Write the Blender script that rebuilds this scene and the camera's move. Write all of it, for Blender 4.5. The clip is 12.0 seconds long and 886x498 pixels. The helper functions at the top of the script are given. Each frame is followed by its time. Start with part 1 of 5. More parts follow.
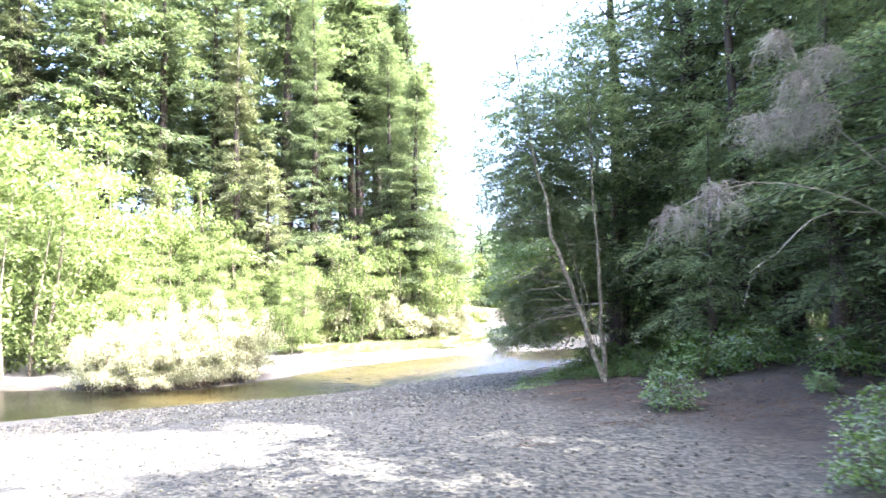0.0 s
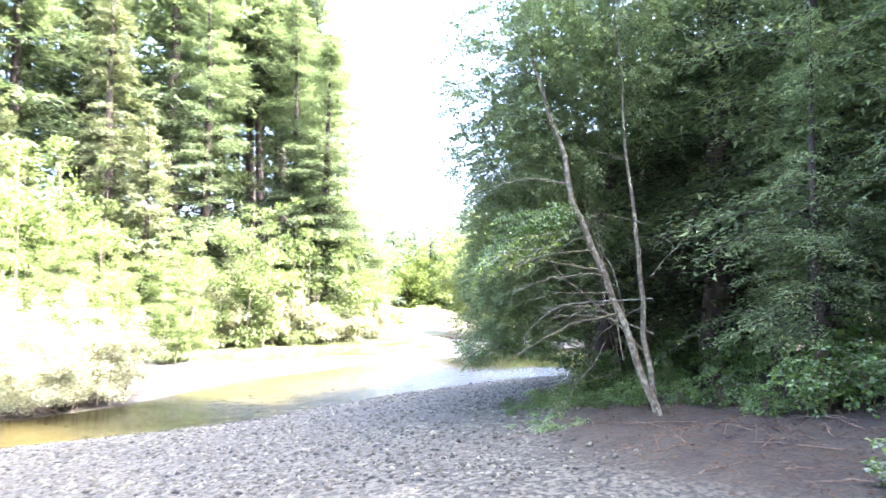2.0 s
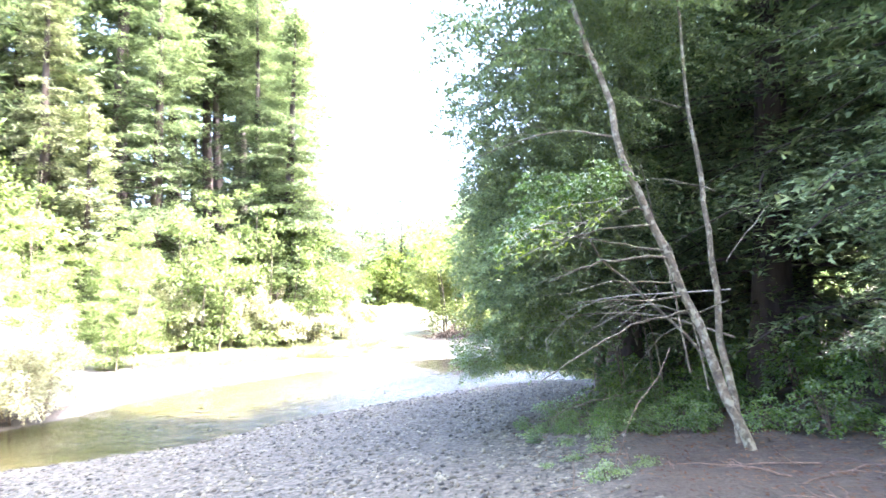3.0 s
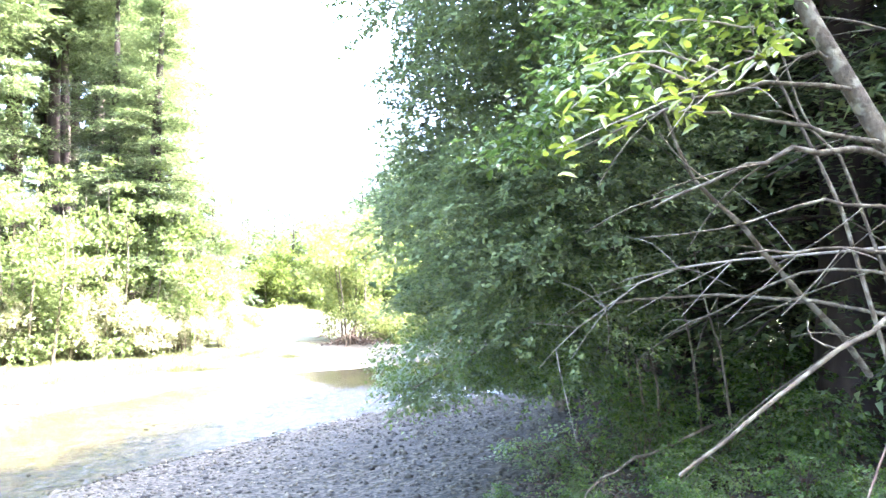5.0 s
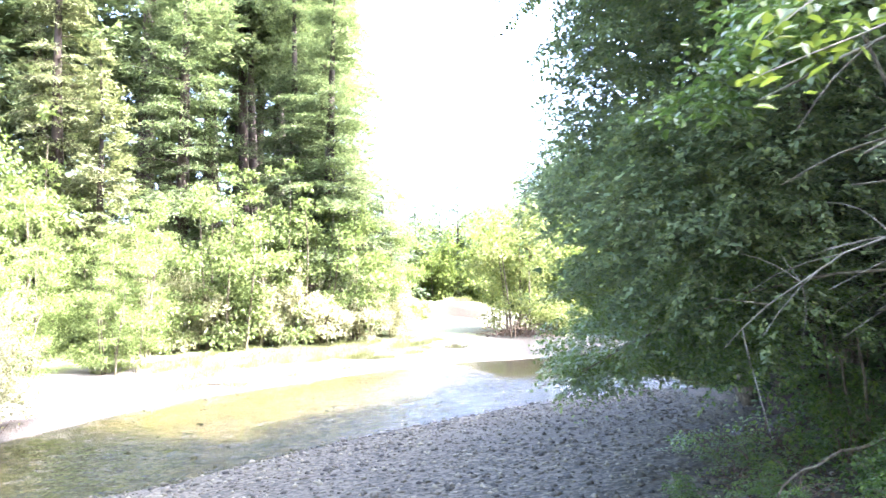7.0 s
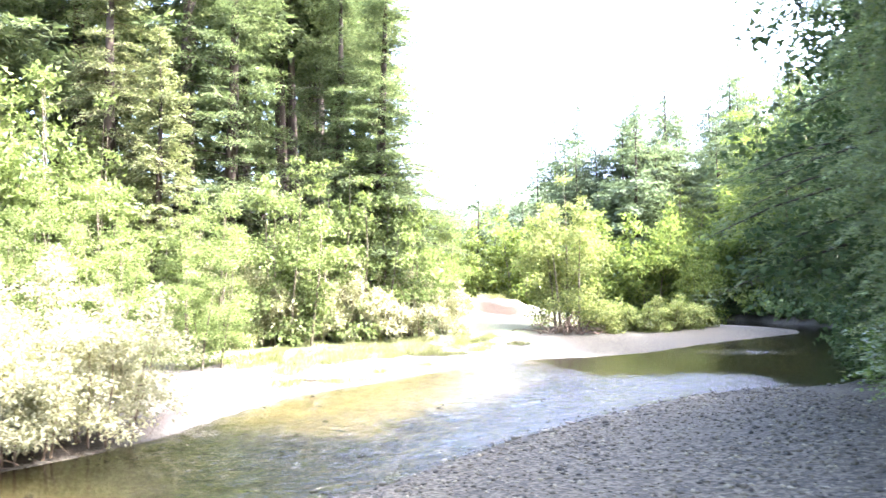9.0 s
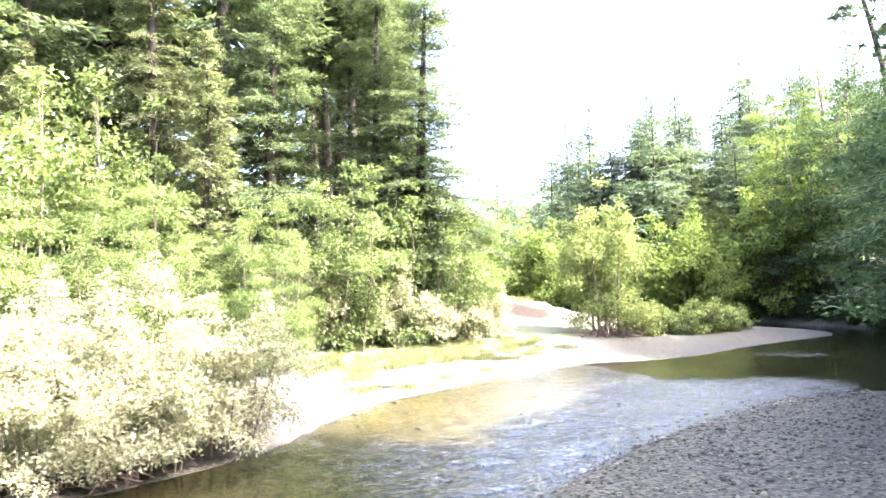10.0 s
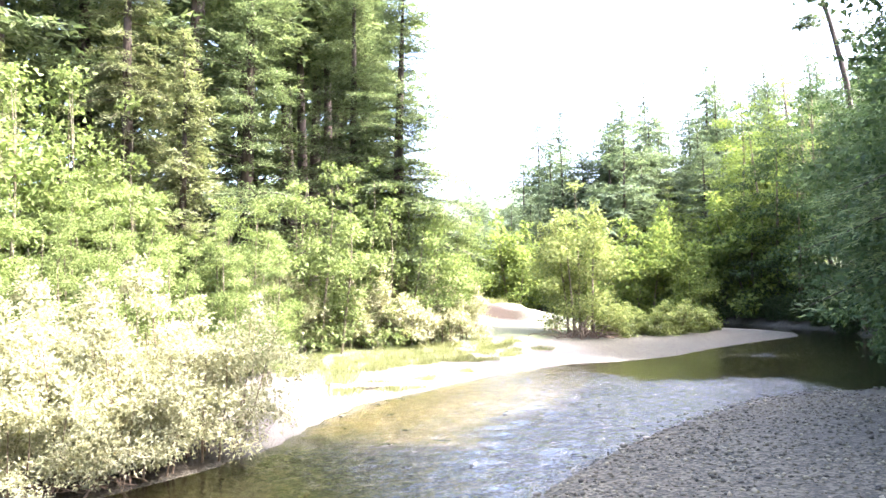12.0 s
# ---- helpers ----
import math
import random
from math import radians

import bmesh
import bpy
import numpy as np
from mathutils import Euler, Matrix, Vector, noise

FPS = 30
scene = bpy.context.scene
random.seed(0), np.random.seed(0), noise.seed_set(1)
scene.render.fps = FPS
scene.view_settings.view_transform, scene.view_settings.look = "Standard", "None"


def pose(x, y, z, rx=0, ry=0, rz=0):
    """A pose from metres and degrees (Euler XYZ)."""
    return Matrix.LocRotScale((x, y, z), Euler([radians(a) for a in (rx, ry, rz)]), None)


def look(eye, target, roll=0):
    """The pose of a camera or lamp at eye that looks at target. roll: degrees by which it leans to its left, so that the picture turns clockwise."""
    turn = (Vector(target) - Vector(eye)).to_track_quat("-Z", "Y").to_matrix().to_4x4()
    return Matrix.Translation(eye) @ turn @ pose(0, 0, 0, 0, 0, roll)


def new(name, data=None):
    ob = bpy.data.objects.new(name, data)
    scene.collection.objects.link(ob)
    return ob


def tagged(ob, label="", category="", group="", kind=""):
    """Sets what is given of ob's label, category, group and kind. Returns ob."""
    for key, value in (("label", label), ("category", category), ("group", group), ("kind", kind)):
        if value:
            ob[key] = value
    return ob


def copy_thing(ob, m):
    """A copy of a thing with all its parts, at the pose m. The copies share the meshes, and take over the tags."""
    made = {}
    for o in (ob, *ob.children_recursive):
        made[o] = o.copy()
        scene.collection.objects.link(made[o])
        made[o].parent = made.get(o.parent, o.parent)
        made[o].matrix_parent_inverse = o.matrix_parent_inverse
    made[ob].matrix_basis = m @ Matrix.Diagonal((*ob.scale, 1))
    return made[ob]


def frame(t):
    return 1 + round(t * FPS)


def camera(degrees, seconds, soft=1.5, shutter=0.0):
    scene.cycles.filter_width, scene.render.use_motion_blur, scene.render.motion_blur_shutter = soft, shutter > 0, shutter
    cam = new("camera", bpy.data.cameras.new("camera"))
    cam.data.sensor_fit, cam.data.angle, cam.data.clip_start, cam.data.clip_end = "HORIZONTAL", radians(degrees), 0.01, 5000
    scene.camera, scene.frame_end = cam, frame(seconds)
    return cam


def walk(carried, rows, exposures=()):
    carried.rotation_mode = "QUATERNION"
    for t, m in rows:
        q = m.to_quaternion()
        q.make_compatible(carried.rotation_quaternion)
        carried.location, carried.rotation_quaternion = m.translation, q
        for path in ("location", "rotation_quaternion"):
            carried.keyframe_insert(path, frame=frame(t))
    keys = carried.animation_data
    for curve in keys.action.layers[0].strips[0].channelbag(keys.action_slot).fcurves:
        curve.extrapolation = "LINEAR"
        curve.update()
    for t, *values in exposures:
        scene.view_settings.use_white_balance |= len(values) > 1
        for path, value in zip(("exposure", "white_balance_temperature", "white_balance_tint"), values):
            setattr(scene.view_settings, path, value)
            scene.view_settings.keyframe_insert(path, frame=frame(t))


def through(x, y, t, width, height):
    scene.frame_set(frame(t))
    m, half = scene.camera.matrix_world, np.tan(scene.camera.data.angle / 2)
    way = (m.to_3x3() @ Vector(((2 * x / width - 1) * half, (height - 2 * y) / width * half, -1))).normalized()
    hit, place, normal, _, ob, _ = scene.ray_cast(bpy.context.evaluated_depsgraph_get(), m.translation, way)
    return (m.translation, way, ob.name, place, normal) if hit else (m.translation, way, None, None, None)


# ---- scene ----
cam = camera(65.5, 12.0, soft=1.5, shutter=0.4)
PATH = [
    (0, (1.33, 0.634, 2.984), (1.105, 2.617, 3.11), -1.1),
    (0.5, (0.794, 1.749, 2.959), (0.571, 3.732, 3.087), -1.2),
    (1, (0.386, 2.973, 2.922), (0.195, 4.96, 3.05), -1.2),
    (1.5, (0.007, 4.196, 2.879), (-0.098, 6.19, 3.007), -0.9),
    (2, (-0.312, 5.476, 2.833), (-0.234, 7.471, 2.957), -0.7),
    (2.5, (-0.566, 6.782, 2.797), (-0.429, 8.774, 2.917), -0.9),
    (2.7, (-0.646, 7.307, 2.792), (-0.507, 9.299, 2.909), -0.9),
    (4.3, (-0.533, 11.925, 2.501), (-0.056, 13.863, 2.622), -1.1),
    (4.5, (-0.438, 12.299, 2.506), (0.035, 14.238, 2.627), -1.1),
    (5, (-0.448, 12.58, 2.474), (0.028, 14.518, 2.599), -1.0),
    (5.1, (-0.456, 12.585, 2.481), (0.017, 14.525, 2.605), -1.1),
    (5.2, (-0.425, 12.61, 2.47), (-0.1, 14.58, 2.596), -1.2),
    (5.3, (-0.39, 12.635, 2.458), (-0.223, 14.63, 2.587), -1.3),
    (5.4, (-0.358, 12.656, 2.447), (-0.346, 14.652, 2.578), -1.5),
    (5.5, (-0.365, 12.639, 2.435), (-0.36, 14.634, 2.57), -1.2),
    (6, (-0.354, 12.648, 2.407), (-0.351, 14.643, 2.536), -1.2),
    (6.5, (-0.35, 12.64, 2.376), (-0.345, 14.636, 2.5), -1.2),
    (6.7, (-0.357, 12.652, 2.366), (-0.352, 14.648, 2.487), -1.3),
    (8.3, (-2.112, 12.846, 2.291), (-2.063, 14.842, 2.406), -0.9),
    (8.5, (-2.451, 12.868, 2.31), (-2.399, 14.864, 2.421), -1.0),
    (9, (-3.485, 12.944, 2.381), (-3.416, 14.94, 2.49), -0.8),
    (9.5, (-4.575, 13.023, 2.46), (-4.495, 15.018, 2.569), -0.9),
    (10, (-5.467, 13.079, 2.522), (-5.377, 15.074, 2.633), -1.0),
    (10.5, (-5.859, 13.106, 2.539), (-5.765, 15.101, 2.651), -1.2),
    (11, (-5.896, 13.052, 2.544), (-5.8, 15.047, 2.657), -1.1),
    (11.5, (-5.826, 12.996, 2.552), (-5.677, 14.987, 2.664), -1.0),
    (12, (-5.84, 12.983, 2.549), (-5.659, 14.971, 2.662), -0.9),
]
walk(cam, [(t, look(eye, target, roll)) for t, eye, target, roll in PATH],
     [(0.0, 4.4, 5500, 20), (1.0, 4.65, 5500, 20), (2.5, 4.95, 5500, 20), (4.5, 5.3, 5500, 20), (5.5, 5.1, 5500, 20), (6.5, 4.8, 5500, 20), (8.5, 4.5, 5580, 20), (9.5, 4.28, 5720, 18), (11.0, 4.0, 5850, 18), (12.0, 4.0, 5850, 18)])
# ---------------------------------------------------------------- world and light
SUN_AZ, SUN_EL = radians(-12.0), radians(49.0)   # from +x towards +y, above the horizon
to_sun = Vector((math.cos(SUN_EL) * math.cos(SUN_AZ), math.cos(SUN_EL) * math.sin(SUN_AZ), math.sin(SUN_EL)))
world = bpy.data.worlds.new("world")
scene.world = world
world.use_nodes = True
wn, wl = world.node_tree.nodes, world.node_tree.links
sky = wn.new("ShaderNodeTexSky")
sky.sky_type = "NISHITA"
sky.sun_disc = False
sky.sun_elevation = SUN_EL
sky.sun_rotation = math.pi / 2 - SUN_AZ
sky.air_density = 0.75
sky.dust_density = 7.0
wn["Background"].inputs["Strength"].default_value = 0.15
wl.new(sky.outputs["Color"], wn["Background"].inputs["Color"])
sun_data = bpy.data.lights.new("sun", "SUN")
sun_data.energy, sun_data.angle, sun_data.color = 2.25, radians(0.5), (1.0, 0.95, 0.86)
sun = new("sun", sun_data)
sun.matrix_world = look(to_sun * 200, (0, 0, 0))

# ---------------------------------------------------------------- small tools


def raw_mesh(name, verts, faces, material, smooth=False):
    """A mesh from arrays: faces is a list of (n, k) index arrays."""
    me = bpy.data.meshes.new(name)
    verts = np.asarray(verts, np.float32)
    me.vertices.add(len(verts))
    me.vertices.foreach_set("co", verts.ravel())
    idx = np.concatenate([np.asarray(f).ravel() for f in faces]).astype(np.int32)
    sizes = np.concatenate([np.full(len(f), np.shape(f)[1]) for f in faces]).astype(np.int32)
    me.loops.add(len(idx))
    me.loops.foreach_set("vertex_index", idx)
    me.polygons.add(len(sizes))
    me.polygons.foreach_set("loop_start", (np.cumsum(sizes) - sizes).astype(np.int32))
    if smooth:
        me.polygons.foreach_set("use_smooth", np.ones(len(sizes), bool))
    me.update(calc_edges=True)
    me.materials.append(material)
    return me


def child(name, me, parent, label=""):
    ob = new(name, me)
    ob.parent = parent
    return tagged(ob, label) if label else ob


def unit(v):
    return v / np.maximum(np.linalg.norm(v, axis=-1, keepdims=True), 1e-9)


def tube(points, radii, sides=6, cap=True):
    """A tapered tube along points: verts and quads."""
    p = np.asarray(points, float)
    r = np.asarray(radii, float)
    t = unit(np.gradient(p, axis=0))
    ref = np.where(np.abs(t[:, 2:3]) > 0.9, [[1.0, 0, 0]], [[0, 0, 1.0]])
    a = unit(np.cross(t, ref))
    b = np.cross(t, a)
    ang = np.arange(sides) * 2 * np.pi / sides
    ring = a[:, None] * np.cos(ang)[None, :, None] + b[:, None] * np.sin(ang)[None, :, None]
    v = (p[:, None] + ring * r[:, None, None]).reshape(-1, 3)
    i = np.arange(len(p) - 1)[:, None] * sides
    k = np.arange(sides)[None]
    k2 = (k + 1) % sides
    q = np.stack([i + k, i + k2, i + sides + k2, i + sides + k], -1).reshape(-1, 4)
    return v, q


def join_tubes(tubes):
    vs, qs, n = [], [], 0
    for v, q in tubes:
        vs.append(v)
        qs.append(q + n)
        n += len(v)
    return np.concatenate(vs), np.concatenate(qs)


def blades(p, axis, up, length, width, fold=0.15):
    """One folded diamond a leaf: centre line from p along axis."""
    n = len(p)
    axis = unit(axis)
    side = unit(np.cross(axis, up))
    nor = np.cross(side, axis)
    length = np.broadcast_to(np.asarray(length, float), (n,))[:, None]
    width = np.broadcast_to(np.asarray(width, float), (n,))[:, None]
    mid = p + axis * length * 0.45
    v = np.stack([p, mid - side * width / 2 + nor * width * fold, p + axis * length - nor * length * 0.12,
                  mid + side * width / 2 + nor * width * fold], 1).reshape(-1, 3)
    b = np.arange(n)[:, None] * 4
    f = np.concatenate([b + [0, 1, 2], b + [0, 2, 3]])
    return v, f


def slivers(p, axis, up, length, width, fold=0.0):
    """One triangle a leaf, for foliage that stays far off."""
    n = len(p)
    axis = unit(axis)
    side = unit(np.cross(axis, up))
    length = np.broadcast_to(np.asarray(length, float), (n,))[:, None]
    width = np.broadcast_to(np.asarray(width, float), (n,))[:, None]
    v = np.stack([p - side * width / 2, p + side * width / 2 + axis * length * 0.15, p + axis * length], 1).reshape(-1, 3)
    return v, np.arange(n)[:, None] * 3 + np.array([0, 1, 2])


def ovals(p, axis, up, length, width, fold=0.12):
    """Broad leaves with six corners and a midrib fold."""
    n = len(p)
    axis = unit(axis)
    side = unit(np.cross(axis, up))
    nor = np.cross(side, axis)
    length = np.broadcast_to(np.asarray(length, float), (n,))[:, None]
    width = np.broadcast_to(np.asarray(width, float), (n,))[:, None]
    a, c = p + axis * length * 0.3, p + axis * length * 0.68
    lift = nor * width * fold
    v = np.stack([p, a - side * width * 0.48 + lift, c - side * width * 0.4 + lift, p + axis * length - nor * length * 0.1,
                  c + side * width * 0.4 + lift, a + side * width * 0.48 + lift], 1).reshape(-1, 3)
    b = np.arange(n)[:, None] * 6
    return v, np.concatenate([b + [0, 1, 2], b + [0, 2, 3], b + [0, 3, 4], b + [0, 4, 5]])


def sphere_dirs(n, r):
    return unit(r.normal(size=(n, 3)))


# ---------------------------------------------------------------- materials
def nodes_of(name):
    m = bpy.data.materials.new(name)
    m.use_nodes = True
    nt = m.node_tree
    nt.nodes.clear()
    out = nt.nodes.new("ShaderNodeOutputMaterial")

    def add(kind, **inputs):
        nd = nt.nodes.new("ShaderNode" + kind)
        for key, val in inputs.items():
            nd.inputs[key.replace("_", " ")].default_value = val
        return nd
    return m, nt, out, add


def ramp(nt, fac, stops):
    nd = nt.nodes.new("ShaderNodeValToRGB")
    while len(nd.color_ramp.elements) < len(stops):
        nd.color_ramp.elements.new(0.5)
    for e, (pos, col) in zip(nd.color_ramp.elements, stops):
        e.position, e.color = pos, (*col, 1)
    nt.links.new(fac, nd.inputs["Fac"])
    return nd


def mix_rgb(nt, fac, a, b, mode="MIX"):
    nd = nt.nodes.new("ShaderNodeMix")
    nd.data_type, nd.blend_type = "RGBA", mode
    for sock, val in ((nd.inputs[0], fac), (nd.inputs[6], a), (nd.inputs[7], b)):
        if hasattr(val, "is_output"):
            nt.links.new(val, sock)
        else:
            sock.default_value = val if not isinstance(val, tuple) else (*val, 1)
    return nd.outputs[2]


def leaf_material(name, dark, mid, light, through=0.45, rough=0.45, tint=(1.12, 1.18, 0.78), gloss=0.12):
    """Leaves: diffuse and translucent, each leaf and each plant a little different."""
    m, nt, out, add = nodes_of(name)
    geo, info = add("NewGeometry"), add("ObjectInfo")
    big = add("TexNoise", Scale=0.9, Detail=2.0)
    co = add("TexCoord")
    nt.links.new(co.outputs["Object"], big.inputs["Vector"])
    mixed = add("MixRGB")
    mixed.inputs["Fac"].default_value = 0.4
    nt.links.new(geo.outputs["Random Per Island"], mixed.inputs["Color1"])
    nt.links.new(big.outputs["Fac"], mixed.inputs["Color2"])
    col = ramp(nt, mixed.outputs["Color"], [(0.12, dark), (0.5, mid), (0.9, light)])
    hsv = add("HueSaturation")
    mul = add("Math")
    mul.operation = "MULTIPLY_ADD"
    mul.inputs[1].default_value, mul.inputs[2].default_value = 0.36, 0.82
    nt.links.new(info.outputs["Random"], mul.inputs[0])
    nt.links.new(mul.outputs[0], hsv.inputs["Value"])
    nt.links.new(col.outputs["Color"], hsv.inputs["Color"])
    dif, tra, glo = add("BsdfDiffuse"), add("BsdfTranslucent"), add("BsdfGlossy", Roughness=rough)
    nt.links.new(hsv.outputs["Color"], dif.inputs["Color"])
    nt.links.new(mix_rgb(nt, 1.0, hsv.outputs["Color"], tint, "MULTIPLY"), tra.inputs["Color"])
    m1, m2, fr = add("MixShader"), add("MixShader"), add("Fresnel", IOR=1.35)
    m1.inputs[0].default_value = through
    nt.links.new(dif.outputs[0], m1.inputs[1])
    nt.links.new(tra.outputs[0], m1.inputs[2])
    sc = add("Math")
    sc.operation = "MULTIPLY"
    sc.inputs[1].default_value = gloss * 6
    nt.links.new(fr.outputs[0], sc.inputs[0])
    nt.links.new(sc.outputs[0], m2.inputs[0])
    nt.links.new(m1.outputs[0], m2.inputs[1])
    nt.links.new(glo.outputs[0], m2.inputs[2])
    nt.links.new(m2.outputs[0], out.inputs["Surface"])
    return m


def bark_material(name, dark, mid, light, scale=6.0, stretch=0.18, bump=0.5, lichen=None):
    m, nt, out, add = nodes_of(name)
    co, mp = add("TexCoord"), add("Mapping")
    mp.inputs["Scale"].default_value = (1, 1, stretch)
    nt.links.new(co.outputs["Object"], mp.inputs["Vector"])
    n1, n2 = add("TexNoise", Scale=scale, Detail=6.0, Roughness=0.65), add("TexNoise", Scale=scale * 0.9, Detail=3.0)
    nt.links.new(mp.outputs[0], n1.inputs["Vector"])
    nt.links.new(co.outputs["Object"], n2.inputs["Vector"])
    col = ramp(nt, n1.outputs["Fac"], [(0.3, dark), (0.5, mid), (0.72, light)])
    c = col.outputs["Color"]
    if lichen:
        spots = ramp(nt, n2.outputs["Fac"], [(0.5, (0, 0, 0)), (0.62, (0.85, 0.85, 0.85))])
        c = mix_rgb(nt, spots.outputs["Color"], c, lichen)
    b = add("BsdfPrincipled", Roughness=0.9)
    bp = add("Bump", Strength=bump, Distance=0.03)
    nt.links.new(n1.outputs["Fac"], bp.inputs["Height"])
    nt.links.new(c, b.inputs["Base Color"])
    nt.links.new(bp.outputs[0], b.inputs["Normal"])
    nt.links.new(b.outputs[0], out.inputs["Surface"])
    return m


def stone_material(name):
    m, nt, out, add = nodes_of(name)
    geo, co, info = add("NewGeometry"), add("TexCoord"), add("ObjectInfo")
    n = add("TexNoise", Scale=38.0, Detail=4.0)
    nt.links.new(co.outputs["Object"], n.inputs["Vector"])
    mixed = add("MixRGB")
    mixed.inputs["Fac"].default_value = 0.25
    summed = add("Math")
    summed.operation = "ADD"
    nt.links.new(geo.outputs["Random Per Island"], summed.inputs[0])
    nt.links.new(info.outputs["Random"], summed.inputs[1])
    wrap = add("Math")
    wrap.operation = "FRACT"
    nt.links.new(summed.outputs[0], wrap.inputs[0])
    nt.links.new(wrap.outputs[0], mixed.inputs["Color1"])
    nt.links.new(n.outputs["Fac"], mixed.inputs["Color2"])
    col = ramp(nt, mixed.outputs["Color"], [(0.1, (0.018, 0.016, 0.0098)), (0.35, (0.057, 0.051, 0.0315)), (0.65, (0.103, 0.092, 0.0575)), (0.95, (0.25, 0.226, 0.15))])
    b = add("BsdfPrincipled", Roughness=0.75)
    nt.links.new(col.outputs["Color"], b.inputs["Base Color"])
    nt.links.new(b.outputs[0], out.inputs["Surface"])
    return m


def ground_material():
    """Gravel, sand, litter, turf and river bed, mixed by the land's own zones."""
    m, nt, out, add = nodes_of("river_ground")
    co = add("TexCoord")

    def noise_of(scale, detail=4.0, rough=0.55):
        nd = add("TexNoise", Scale=scale, Detail=detail, Roughness=rough)
        nt.links.new(co.outputs["Object"], nd.inputs["Vector"])
        return nd

    def zone(name):
        nd = add("Attribute")
        nd.attribute_name = name
        return nd.outputs["Fac"]
    vor = add("TexVoronoi", Scale=20.0)
    vor2 = add("TexVoronoi", Scale=47.0)
    for v in (vor, vor2):
        nt.links.new(co.outputs["Object"], v.inputs["Vector"])
    wide, fine = noise_of(0.35, 5.0), noise_of(30.0)
    peb = ramp(nt, vor.outputs["Color"], [(0.33, (0.009, 0.0082, 0.0055)), (0.5, (0.036, 0.032, 0.0193)), (0.66, (0.145, 0.13, 0.083))])
    peb2 = ramp(nt, vor2.outputs["Color"], [(0.3, (0.015, 0.0135, 0.009)), (0.7, (0.091, 0.081, 0.0495))])
    gravel = mix_rgb(nt, 0.45, peb.outputs["Color"], peb2.outputs["Color"])
    dust = ramp(nt, wide.outputs["Fac"], [(0.4, (0, 0, 0)), (0.70, (0.4, 0.4, 0.4))])
    gravel = mix_rgb(nt, dust.outputs["Color"], gravel, (0.07, 0.063, 0.042))
    sand = ramp(nt, fine.outputs["Fac"], [(0.3, (0.115, 0.102, 0.082)), (0.7, (0.17, 0.152, 0.127))])
    lit_n = noise_of(9.0, 6.0, 0.7)
    litter = ramp(nt, lit_n.outputs["Fac"], [(0.3, (0.008, 0.0052, 0.0022)), (0.5, (0.0225, 0.0152, 0.0062)), (0.72, (0.049, 0.035, 0.016))])
    turf_n = noise_of(5.0, 6.0, 0.7)
    turf = ramp(nt, turf_n.outputs["Fac"], [(0.3, (0.05, 0.08, 0.02)), (0.7, (0.22, 0.25, 0.08))])
    bed = ramp(nt, vor.outputs["Color"], [(0.3, (0.014, 0.0145, 0.009)), (0.52, (0.04, 0.039, 0.022)), (0.72, (0.095, 0.088, 0.05))])
    c = mix_rgb(nt, zone("sand"), gravel, sand.outputs["Color"])
    patch = ramp(nt, noise_of(0.8, 5.0, 0.6).outputs["Fac"], [(0.45, (0, 0, 0)), (0.62, (0.9, 0.9, 0.9))])
    soil = ramp(nt, fine.outputs["Fac"], [(0.3, (0.023, 0.0168, 0.008)), (0.7, (0.048, 0.0365, 0.0185))])
    forest_floor = mix_rgb(nt, patch.outputs["Color"], litter.outputs["Color"], soil.outputs["Color"])
    c = mix_rgb(nt, zone("litter"), c, forest_floor)
    # shade under the dune's brown cut, painted as a dark ground colour
    cut_shade = ramp(nt, lit_n.outputs["Fac"], [(0.3, (0.012, 0.0056, 0.0012)), (0.7, (0.024, 0.0115, 0.0026))])
    c = mix_rgb(nt, zone("cut_shade"), c, cut_shade.outputs["Color"])
    c = mix_rgb(nt, zone("turf"), c, turf.outputs["Color"])
    brush = ramp(nt, turf_n.outputs["Fac"], [(0.3, (0.02, 0.035, 0.012)), (0.7, (0.075, 0.105, 0.035))])
    c = mix_rgb(nt, zone("brush"), c, brush.outputs["Color"])
    c = mix_rgb(nt, zone("bed"), c, bed.outputs["Color"])
    # sandy shallows, with sunlight on the bed put into the bright colour
    lit_shoal = ramp(nt, turf_n.outputs["Fac"], [(0.3, (0.36, 0.285, 0.14)), (0.7, (0.58, 0.47, 0.25))])
    c = mix_rgb(nt, zone("lit_shoal"), c, lit_shoal.outputs["Color"])
    b = add("BsdfPrincipled", Roughness=0.92)
    h = add("MixRGB")
    h.inputs["Fac"].default_value = 0.5
    nt.links.new(vor.outputs["Distance"], h.inputs["Color1"])
    nt.links.new(fine.outputs["Fac"], h.inputs["Color2"])
    bp = add("Bump", Strength=1.0, Distance=0.04)
    nt.links.new(h.outputs[0], bp.inputs["Height"])
    nt.links.new(c, b.inputs["Base Color"])
    nt.links.new(bp.outputs[0], b.inputs["Normal"])
    nt.links.new(b.outputs[0], out.inputs["Surface"])
    return m


